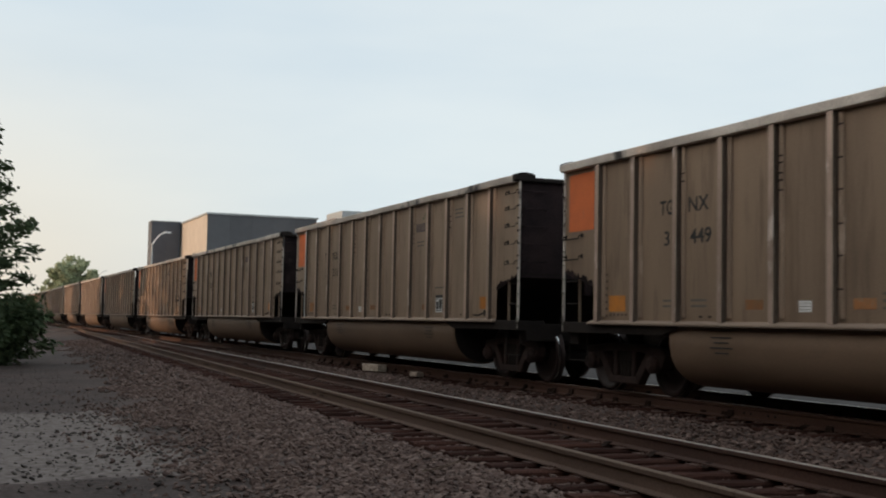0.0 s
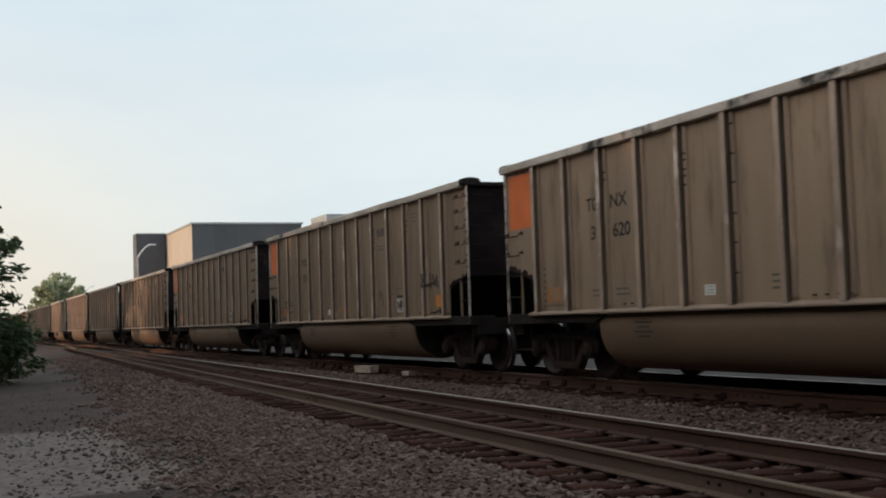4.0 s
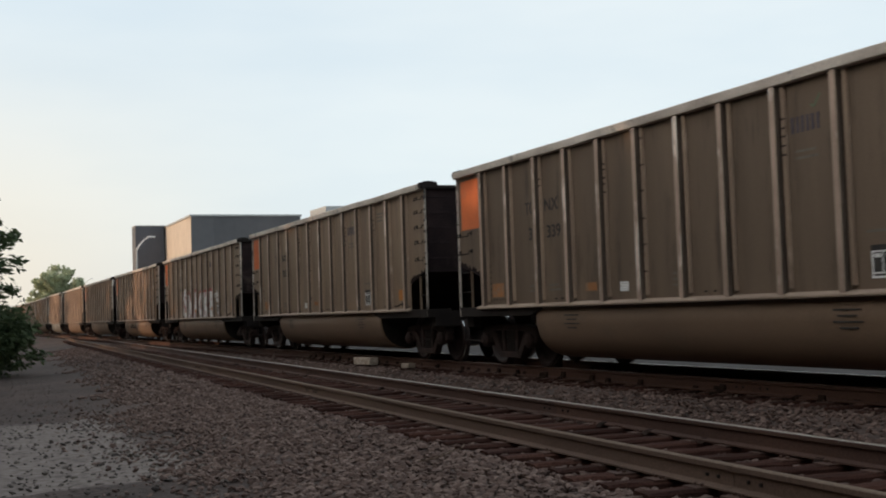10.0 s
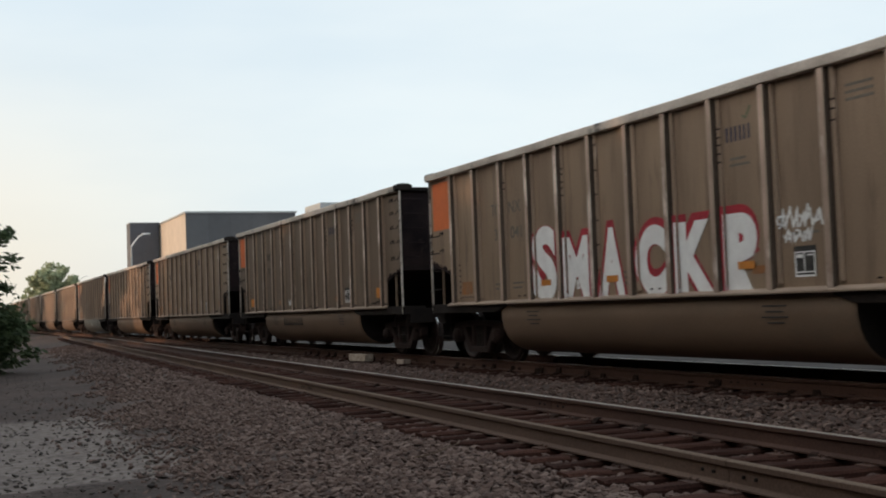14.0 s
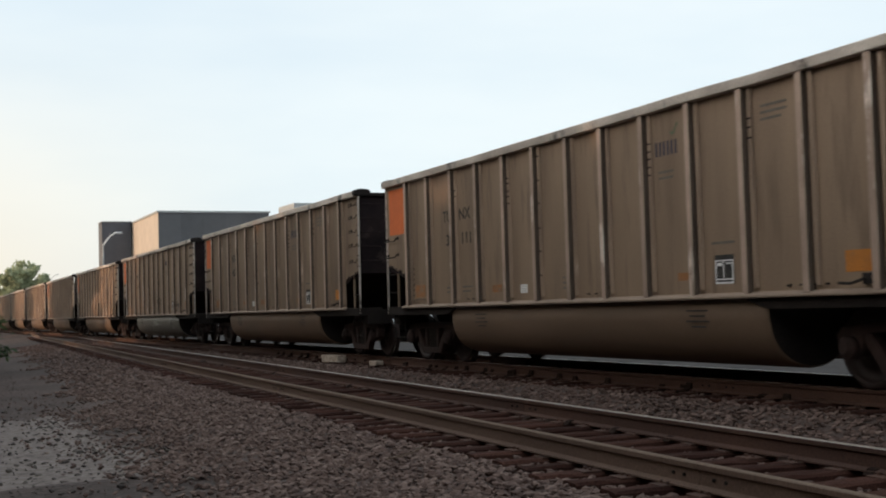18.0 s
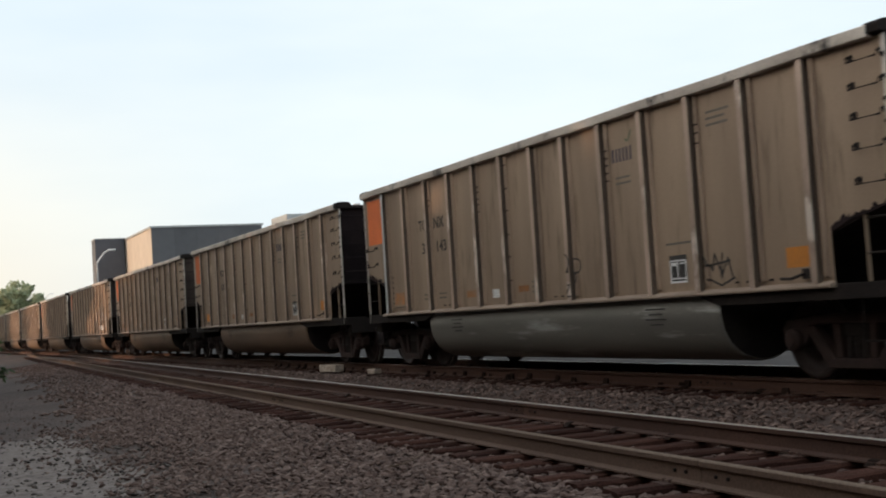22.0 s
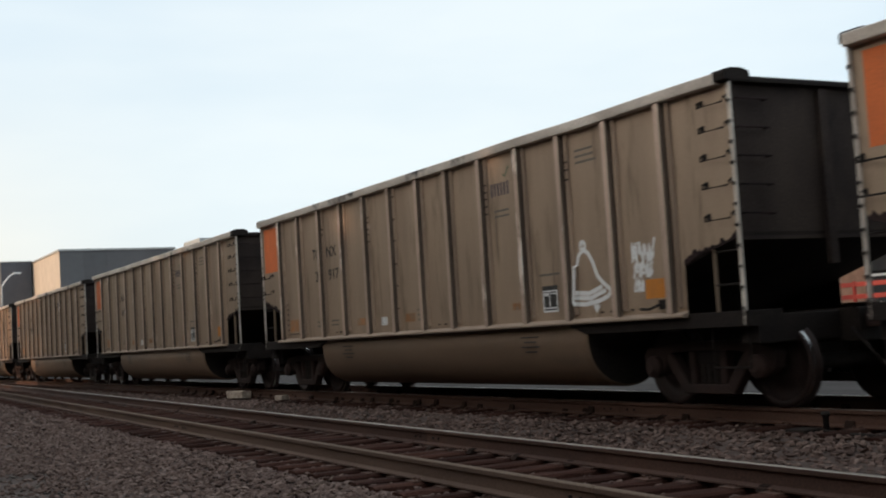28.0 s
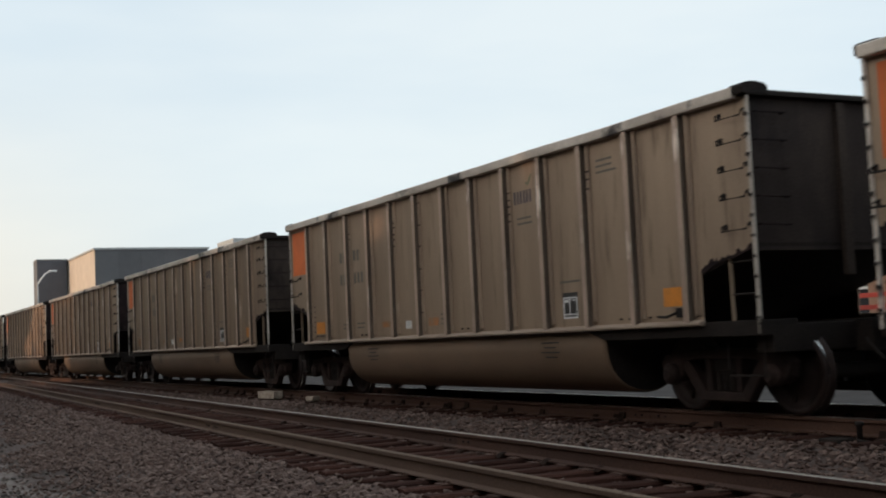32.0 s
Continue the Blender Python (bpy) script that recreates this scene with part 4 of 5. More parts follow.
                prism(bm, [(cy + q * 1.13, 0.60), (cy + q * 0.68, 0.64), (cy + q * 0.72, 0.44), (cy + q * 0.80, 0.36), (cy + q * 0.98, 0.36), (cy + q * 1.08, 0.44)], 'x', xa - 0.0, xb)
            prism(bm, [(cy - 0.42, 0.15), (cy + 0.42, 0.15), (cy + 0.36, 0.26), (cy - 0.36, 0.26)], 'x', xa, xb)
            frame_part = part("side_frame", bm, M["truck"], car, "dusty cast steel truck side frame", 0.012 if full else 0)
            if full:
                for q in (-0.11, 0.0, 0.11):
                    bm = bmesh.new()
                    lathe(bm, [(0.26 + k * 0.021, 0.046 + 0.008 * (k % 2)) for k in range(12)], 10, 'z', centre=(sgn * -1.01, cy + q, 0))
                    part("spring", bm, M["black"], frame_part)
                for q in (-0.89, 0.89):
                    bm = bmesh.new()
                    lathe(bm, [(sgn * -1.05, 0.13), (sgn * -1.15, 0.13), (sgn * -1.17, 0.11), (sgn * -1.17, 0.07), (sgn * -1.20, 0.065)], 14, 'x', centre=(0, cy + q, WHEEL_R))
                    part("bearing_cap", bm, M["truck"], frame_part)
    for ay in AXLES:
        bm = bmesh.new()
        lathe(bm, [(-1.05, 0.075), (-0.85, 0.085), (-0.6, 0.085), (0.6, 0.085), (0.85, 0.085), (1.05, 0.075)], 12, 'x')
        ws = part("wheelset", bm, M["black"], car, "steel axle with two wheels", at=pose(0, ay, WHEEL_R))
        for s in (1, -1):
            bm = bmesh.new()
            prof = [(0.80, 0.12), (0.80, 0.16), (0.755, 0.22), (0.745, 0.36), (0.80, 0.385), (0.815, 0.40), (0.815, 0.452), (0.80, 0.457), (0.785, 0.458), (0.762, 0.460), (0.715, 0.462),
                    (0.705, 0.487), (0.69, 0.487), (0.68, 0.46), (0.68, 0.40), (0.70, 0.36), (0.70, 0.20), (0.66, 0.15), (0.66, 0.12)]
            mats = [0] * 8 + [1] + [0] * 9
            lathe(bm, [(s * a, r) for a, r in prof], 32 if full else 20, 'x', mats)
            # lightening marks, so that the turning shows
            box(bm, *sorted((s * 0.748, s * 0.768)), -0.02, 0.02, 0.24, 0.33)
            part("wheel", bm, [M["wheel"], M["tread"]], ws)
    # painted panels on the side towards the lens
    def panel(name, y0, y1, z0, z1, mat, label=""):
        bm = bmesh.new()
        box(bm, SHEET - 0.004, SHEET, min(y0, y1), max(y0, y1), z0, z1)
        return part(name, bm, mat, car, label)
    panel("orange_panel", 6.33, 7.12, 2.45, 3.34, M["orange"], "large faded orange painted panel")
    return car


def panel(car, name, y0, y1, z0, z1, mat, label="", depth=0.004):
    bm = bmesh.new()
    box(bm, SHEET - depth, SHEET - depth + 0.004, min(y0, y1) - LAY, max(y0, y1) - LAY, z0, z1)
    return part(name, bm, mat, car, label)


def lettering(car, name, text, y, z, size, mat, label="", depth=0.005, width=1.0, heavy=0.0):
    """Letters on the side sheet; y is the left end as one reads, z the foot of the letters."""
    cu = bpy.data.curves.new(name, 'FONT')
    cu.body, cu.size, cu.extrude, cu.offset = text, size / 0.73, 0.001, heavy
    cu.fill_mode = 'BOTH'
    tmp = bpy.data.objects.new(name, cu)
    me = bpy.data.meshes.new_from_object(tmp)
    bpy.data.objects.remove(tmp)
    me.materials.clear()
    me.materials.append(mat)
    ob = new(name, me)
    ob.parent = car
    ob.matrix_basis = Matrix(((0, 0, -1, SHEET - depth), (-width, 0, 0, y - LAY), (0, 1, 0, z), (0, 0, 0, 1)))
    return tagged(ob, label)


def sprayed_letter(car, ch, y, z, width, height, mat, label, depth, heavy):
    """One fat letter sprayed on the sheet between two posts, over the seam strip too."""
    cu = bpy.data.curves.new("letter", 'FONT')
    cu.body, cu.size, cu.offset, cu.fill_mode = ch, 1.0, heavy, 'FRONT'
    tmp = bpy.data.objects.new("letter", cu)
    me = bpy.data.meshes.new_from_object(tmp)
    bpy.data.objects.remove(tmp)
    co = np.array([v.co[:] for v in me.vertices])
    lo, hi = co.min(0), co.max(0)
    src = bmesh.new()
    src.from_mesh(me)
    for v in src.verts:
        v.co = Vector((0, y - (v.co.x - lo[0]) / (hi[0] - lo[0]) * width, z + (v.co.y - lo[1]) / (hi[1] - lo[1]) * height))
    cuts = [(p - 0.166, p - 0.082, SHEET - 0.040) for p in POSTS if y - width - 0.3 < p < y + 0.3]

    def cut(bm, at, keep_low):
        bmesh.ops.bisect_plane(bm, geom=bm.verts[:] + bm.edges[:] + bm.faces[:], plane_co=(0, at, 0), plane_no=(0, 1, 0), clear_outer=keep_low, clear_inner=not keep_low)
    pieces = [(None, None, SHEET - depth)] + [(a, b, x - depth) for a, b, x in cuts]
    whole = bmesh.new()
    for a, b, x in pieces:
        bm = src.copy()
        if a is not None:
            cut(bm, a, False)
            cut(bm, b, True)
        got = bmesh.ops.extrude_face_region(bm, geom=bm.faces[:])
        moved = {v for v in got["geom"] if isinstance(v, bmesh.types.BMVert)}
        for v in bm.verts:
            v.co.x = x - (0.002 if v in moved else 0)
        tmp_me = bpy.data.meshes.new("piece")
        bm.to_mesh(tmp_me)
        bm.free()
        whole.from_mesh(tmp_me)
        bpy.data.meshes.remove(tmp_me)
    src.free()
    for f in whole.faces:
        f.smooth = False
    return part("graffiti_letter", whole, mat, car, label)


def relief(y):
    """How far the posts and seam strips stand off the sheet at y."""
    for p in POSTS:
        if abs(y - p) < 0.058:
            return SHEET - FACE + 0.006
        if -0.174 < y - p < -0.074:
            return 0.042
    return 0.0


def strokes(car, name, lines, mat, label="", r=0.018, depth=0.004, x=None):
    """Sprayed lines: flat ribbons through points (y, z) on the sheet."""
    bm = bmesh.new()
    xx = (SHEET if x is None else x) - depth
    for line in lines:
        pts = []
        for (a, b), (c, d) in zip(line, line[1:]):
            n = max(1, int(math.hypot(c - a, d - b) / 0.03))
            pts += [Vector((0, a + (c - a) * q / n - LAY, b + (d - b) * q / n)) for q in range(n)]
        pts.append(Vector((0, line[-1][0] - LAY, line[-1][1])))
        rows = []
        for i, p in enumerate(pts):
            d = (pts[min(i + 1, len(pts) - 1)] - pts[max(i - 1, 0)]).normalized()
            n = Vector((0, -d.z, d.y)) * r
            rows.append([bm.verts.new((xx - relief(p.y) + dx, *(p + s * n).yz)) for dx in (0, 0.003) for s in (-1, 1)])
        for a, b in zip(rows, rows[1:]):
            for q in ((0, 1), (1, 3), (3, 2), (2, 0)):
                bm.faces.new((a[q[0]], a[q[1]], b[q[1]], b[q[0]]))
        bm.faces.new([rows[0][i] for i in (0, 2, 3, 1)])
        bm.faces.new([rows[-1][i] for i in (0, 1, 3, 2)])
    return part(name, bm, mat, car, label)


def arc(cy, cz, ry, rz, a0, a1, n=12):
    return [(cy + ry * math.cos(radians(a0 + (a1 - a0) * k / n)), cz + rz * math.sin(radians(a0 + (a1 - a0) * k / n))) for k in range(n + 1)]


def scribble(car, y, z, w, h, n, seed, mat, label, r):
    """A row of n hasty letter-like squiggles, w long and h high, that nobody can read."""
    q = random.Random(seed)
    for j in range(n):
        ya = y - w * j / n
        step = w / n
        line = [(ya - step * (0.1 + 0.28 * m) + q.uniform(-0.25, 0.25) * step, z + (h if (m + j) % 2 else 0.0) * q.uniform(0.75, 1.15)) for m in range(4)]
        hook = arc(ya - step * 0.5, z + h * q.uniform(0.3, 0.7), step * 0.38, h * 0.26, q.uniform(0, 180), q.uniform(300, 480), 8)
        strokes(car, "graffiti_tag", [line], mat, label, r, 0.004 + 0.001 * (j % 3))
        strokes(car, "graffiti_tag", [hook], mat, label, r * 0.85, 0.0075 + 0.001 * (j % 3))


def common_marks(car, k):
    r = random.Random(100 + k)
    # amber reflector patches, the white tag, the framed data panel, faint stencil lines
    panel(car, "amber_patch", -5.57, -6.01, 1.25, 1.47, M["amber"])
    panel(car, "amber_patch", 5.90, 5.44, 1.21, 1.44, M["amber" if k % 4 == 3 else "amber_dim"])
    for y in (-2.62, 0.72, 2.62):
        if r.random() < 0.8:
            panel(car, "amber_patch", y, y - 0.34, 1.24 + r.uniform(-0.02, 0.02), 1.35, M["amber_dim"])
    tag = panel(car, "white_tag", 1.62, 1.40, 1.20, 1.33, M["white"], "small white paper tag")
    for z in (1.225, 1.262, 1.30):
        bm = bmesh.new()
        box(bm, SHEET - 0.007, SHEET - 0.004, 1.42 - LAY, 1.60 - LAY, z, z + 0.006)
        part("print_line", bm, M["faint"], tag)
    fr = panel(car, "data_panel", -3.38, -3.74, 1.19, 1.53, M["ink"], "black data panel framed in white")
    for a, b, c, d in ((-3.39, -3.73, 1.19, 1.212), (-3.39, -3.73, 1.235, 1.25), (-3.39, -3.73, 1.455, 1.47), (-3.39, -3.41, 1.212, 1.455), (-3.71, -3.73, 1.212, 1.455),
                       (-3.54, -3.555, 1.25, 1.455), (-3.43, -3.52, 1.40, 1.44), (-3.60, -3.69, 1.42, 1.435)):
        bm = bmesh.new()
        box(bm, SHEET - 0.007, SHEET - 0.004, min(a, b) - LAY, max(a, b) - LAY, c, d)
        part("panel_line", bm, M["white"], fr)
    # the owner's mark: letter-like bars with a green tick
    for j in range(3):
        y = -2.22 - j * 0.17
        panel(car, "owner_mark", y, y - 0.045, 2.84, 3.02, M["purple"])
        panel(car, "owner_mark", y - 0.09, y - 0.13, 2.84, 3.02, M["purple"])
    strokes(car, "owner_mark", [[(-2.56, 3.12), (-2.62, 3.09), (-2.72, 3.22)]], M["green"], r=0.014)
    for y0, z0, w, rows in ((-2.28, 2.62, 0.40, 2), (4.46, 1.34, 0.34, 2), (3.78, 1.34, 0.40, 2), (-3.33, 1.66, 0.55, 1), (-4.32, 3.14, 0.45, 3), (0.28, 1.38, 0.4, 3)):
        for j in range(rows):
            panel(car, "stencil_line", y0, y0 - w * r.uniform(0.75, 1.0), z0 - j * 0.075, z0 - j * 0.075 + 0.028, M["faint"])
    # stencil on the tub
    for j in range(4):
        for y0 in (3.1, -3.0):
            z = 0.88 - j * 0.065
            w = (0.42, 0.30, 0.46, 0.28)[j]
            bm = bmesh.new()
            xx = -0.80 - 0.655 * math.sqrt(max(0.0, 1 - ((1.008 - z) / 0.81) ** 3.03)) - 0.006
            box(bm, xx - 0.004, xx + 0.06, y0 - w / 2, y0 + w / 2, z - 0.009, z + 0.009)
            part("stencil_line", bm, M["ink"], car)


NUMBERS = {-1: "31 449", 0: "32 311", 1: "31 620", 2: "33 511", 3: "32 632", 4: "30 339", 5: "31 960", 6: "30 041", 7: "30 719", 8: "30 111",
           9: "32 407", 10: "30 143", 11: "31 678", 12: "31 464", 13: "31 917", 14: "31 649"}
FAINT_NUMBERS = (6,)
SLACK = {10: 0.06}            # metres that a car hangs back in its couplers
BUILD_HEIGHT = {-1: 0.990, 0: 0.998, 1: 0.999, 2: 1.0, 9: 1.006, 10: 1.010, 13: 1.010, 14: 1.010}


def build_train():
    full = build_car(True)
    lite = build_car(False)
    cars = {}
    for k in range(-2, 42):
        source = full if k < 20 else lite
        if k in (-2, 20):
            car = source
        else:
            car = copy_thing(source, Matrix())
        cars[k] = car
        car.scale.z = BUILD_HEIGHT.get(k, 1.004)
    for k, car in cars.items():
        if k < 20:
            common_marks(car, k)
            if k not in NUMBERS:
                # too faded to read: bars of the figures' size
                for y, n in ((4.54, 2), (3.86, 3)):
                    for z in (2.10, 2.52):
                        for j in range(2 if z > 2.3 else n):
                            panel(car, "faded_figure", y - j * 0.17, y - j * 0.17 - 0.11, z, z + 0.20, M["faint"])
                continue
            left, right = NUMBERS[k].split()
            ink = M["faint"] if k in FAINT_NUMBERS else M["ink"]
            lettering(car, "reporting_mark", "TG", 4.54, 2.52, 0.20, ink, heavy=0.004, width=0.92)
            lettering(car, "reporting_mark", "NX", 3.87, 2.52, 0.20, ink, heavy=0.004, width=1.15)
            lettering(car, "car_number", left, 4.44, 2.10, 0.20, ink, heavy=0.004, width=1.15)
            lettering(car, "car_number", right, 3.81, 2.10, 0.20, ink, heavy=0.004, width=1.18)
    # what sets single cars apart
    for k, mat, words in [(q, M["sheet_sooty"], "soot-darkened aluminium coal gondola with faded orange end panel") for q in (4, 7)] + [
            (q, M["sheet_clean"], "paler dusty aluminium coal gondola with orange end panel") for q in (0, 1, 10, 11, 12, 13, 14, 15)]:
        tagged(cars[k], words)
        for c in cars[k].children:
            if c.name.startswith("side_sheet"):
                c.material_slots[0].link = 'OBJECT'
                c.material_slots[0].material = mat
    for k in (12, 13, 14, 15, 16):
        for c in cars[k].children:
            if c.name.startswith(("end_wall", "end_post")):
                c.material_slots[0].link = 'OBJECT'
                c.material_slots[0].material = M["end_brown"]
    for k in (0, 10):
        for c in cars[k].children:
            if c.name.startswith("side_post") and c.location.y > 6.0:
                c.data = c.data.copy()
                c.data.materials[0] = M["post_bright"]
                tagged(c, "bright new aluminium side post")
    for c in cars[10].children:
        if c.name.startswith("tub"):
            c.data = c.data.copy()
            c.data.materials[0] = M["tub_grey"]
            tagged(c, "scraped grey belly tub with pale streaks")
    smack = cars[6]
    tagged(smack, "dusty coal gondola with fat white and red sprayed letters")
    starts = (2.93, 1.91, 0.88, -0.18, -1.10, -2.16)
    fat = dict(S=0.055, M=0.035, A=0.055, C=0.07, K=0.06, R=0.06)
    for ch, y, w, h in zip("SMACKR", starts, (0.72, 0.70, 0.68, 0.72, 0.80, 0.82), (1.17, 0.94, 1.00, 0.95, 0.93, 0.95)):
        sprayed_letter(smack, ch, y + (0.05 if ch != "R" else 0.02), 1.03, w + 0.13, h + (0.11 if ch != "S" else 0.02), M["red"], "dark red spray outline", 0.004, fat[ch] + 0.05)
        sprayed_letter(smack, ch, y + (0.0 if ch == "C" else -0.03), 1.04, w, h, M["white"], "fat white sprayed letter", 0.008, fat[ch])
    scribble(smack, -3.14, 1.74, 0.72, 0.22, 4, 3, M["white"], "white sprayed scribble", 0.015)
    scribble(smack, -3.20, 1.58, 0.50, 0.14, 3, 8, M["white"], "white sprayed scribble", 0.014)
    for y, z in ((2.74, 1.28), (0.72, 1.27), (-2.36, 1.32)):
        panel(smack, "amber_patch", y, y - 0.32, z, z + 0.09, M["amber"], depth=0.015)
    bell = cars[13]
    tagged(bell, "dusty coal gondola with a white spray-painted bell on its side")
    o = 0.16
    strokes(bell, "graffiti_bell", [
        [(-4.29 + o, 1.27), (-4.33 + o, 1.45), (-4.36 + o, 1.72), (-4.42 + o, 1.86), (-4.52 + o, 1.92), (-4.62 + o, 1.88), (-4.70 + o, 1.78), (-4.80 + o, 1.58), (-4.92 + o, 1.48), (-5.06 + o, 1.40), (-5.0 + o, 1.33), (-4.8 + o, 1.28), (-4.5 + o, 1.25), (-4.29 + o, 1.27)],
        [(-4.36 + o, 1.40), (-4.6 + o, 1.38), (-4.88 + o, 1.45)], [(-4.35 + o, 1.34), (-4.62 + o, 1.32), (-4.95 + o, 1.40)],
        arc(-4.52 + o, 1.97, 0.05, 0.05, 0, 350), [(-4.70 + o, 1.24), (-4.74 + o, 1.16), (-4.78 + o, 1.24)]], M["white"], "white sprayed outline of a bell", 0.027)
    scribble(bell, -5.32, 1.68, 0.46, 0.24, 3, 21, M["white"], "white sprayed scribble", 0.018)
    scribble(bell, -5.38, 1.50, 0.36, 0.18, 3, 22, M["white"], "white sprayed scribble", 0.017)
    scribble(bell, -5.36, 1.34, 0.20, 0.14, 2, 24, M["white"], "white sprayed scribble", 0.016)
    strokes(cars[10], "graffiti_tag", [arc(-0.92, 1.60, 0.09, 0.12, 0, 360), arc(-1.12, 1.55, 0.09, 0.10, 0, 360), arc(-1.0, 1.38, 0.12, 0.10, 0, 360), [(-1.0, 1.3), (-0.9, 1.14)], arc(-0.95, 1.2, 0.1, 0.08, 180, 400)], M["ink"], "thin black sprayed scribble", 0.012)
    strokes(cars[10], "graffiti_tag", [[(-4.12, 1.48), (-4.25, 1.30), (-4.30, 1.50), (-4.42, 1.24)], [(-4.45, 1.5), (-4.4, 1.2), (-4.55, 1.44), (-4.62, 1.2)], [(-4.15, 1.36), (-4.6, 1.40)], [(-4.18, 1.2), (-4.4, 1.12), (-4.66, 1.2)]], M["ink"], "thin black sprayed scribble", 0.012)
    strokes(cars[2], "graffiti_tag", [arc(-4.98, 1.78, 0.10, 0.16, 0, 360), [(-5.15, 1.95), (-5.12, 1.65), (-5.28, 1.7)], [(-5.30, 1.92), (-5.34, 1.62)], [(-5.42, 1.88), (-5.55, 1.66), (-5.62, 1.85), (-5.70, 1.60)], [(-5.0, 1.66), (-5.6, 1.72)]], M["ink"], "black sprayed scribble", 0.03)
    strokes(cars[2], "graffiti_tag", [[(-2.25, 1.7), (-2.3, 1.45), (-2.4, 1.66), (-2.45, 1.3)], [(-2.5, 1.6), (-2.55, 1.32)]], M["faint"], "faint sprayed scribble", 0.02)
    strokes(cars[2], "graffiti_tag", [arc(5.68, 1.56, 0.10, 0.08, 20, 200) + arc(5.66, 1.40, 0.12, 0.09, 90, -120), [(5.52, 1.62), (5.50, 1.36), (5.40, 1.36), (5.38, 1.60), (5.36, 1.36), (5.28, 1.36), (5.24, 1.62)], arc(5.06, 1.55, 0.10, 0.08, 20, 200) + arc(5.04, 1.40, 0.12, 0.09, 90, -160)], M["ink"], "black sprayed scribble", 0.014)
    # dark scrawl along one tub, as plain bars
    for j in range(9):
        y0 = 2.16 - j * 0.215
        bm = bmesh.new()
        box(bm, -1.462, -1.38, y0 - 0.10 * (1 if j % 3 else 0.6), y0, 0.66 + 0.02 * (j % 2), 0.69 + 0.02 * (j % 2))
        box(bm, -1.462, -1.38, y0 - 0.03, y0, 0.66, 0.88)
        part("scrawl_bar", bm, M["ink"], cars[7])
    return cars


cars = build_train()


# ---------------------------------------------------------------- buildings beyond the train
def wall_panels(parent, x0, x1, y0, y1, z0, z1, mat, side, step, name="cladding_panel"):
    """Cladding in upright panels with open joints. side x: a wall along y at x0; side y: a wall along x at y0."""
    if side == 'y':
        n = max(1, round((x1 - x0) / step))
        for i in range(n):
            bm = bmesh.new()
            box(bm, x0 + (x1 - x0) * i / n + 0.006, x0 + (x1 - x0) * (i + 1) / n - 0.006, y0 - 0.06, y0, z0, z1)
            part(name, bm, mat, parent)
    else:
        n = max(1, round((y1 - y0) / step))
        for i in range(n):
            bm = bmesh.new()
            box(bm, x0 - 0.06, x0, y0 + (y1 - y0) * i / n + 0.006, y0 + (y1 - y0) * (i + 1) / n - 0.006, z0, z1)
            part(name, bm, mat, parent)


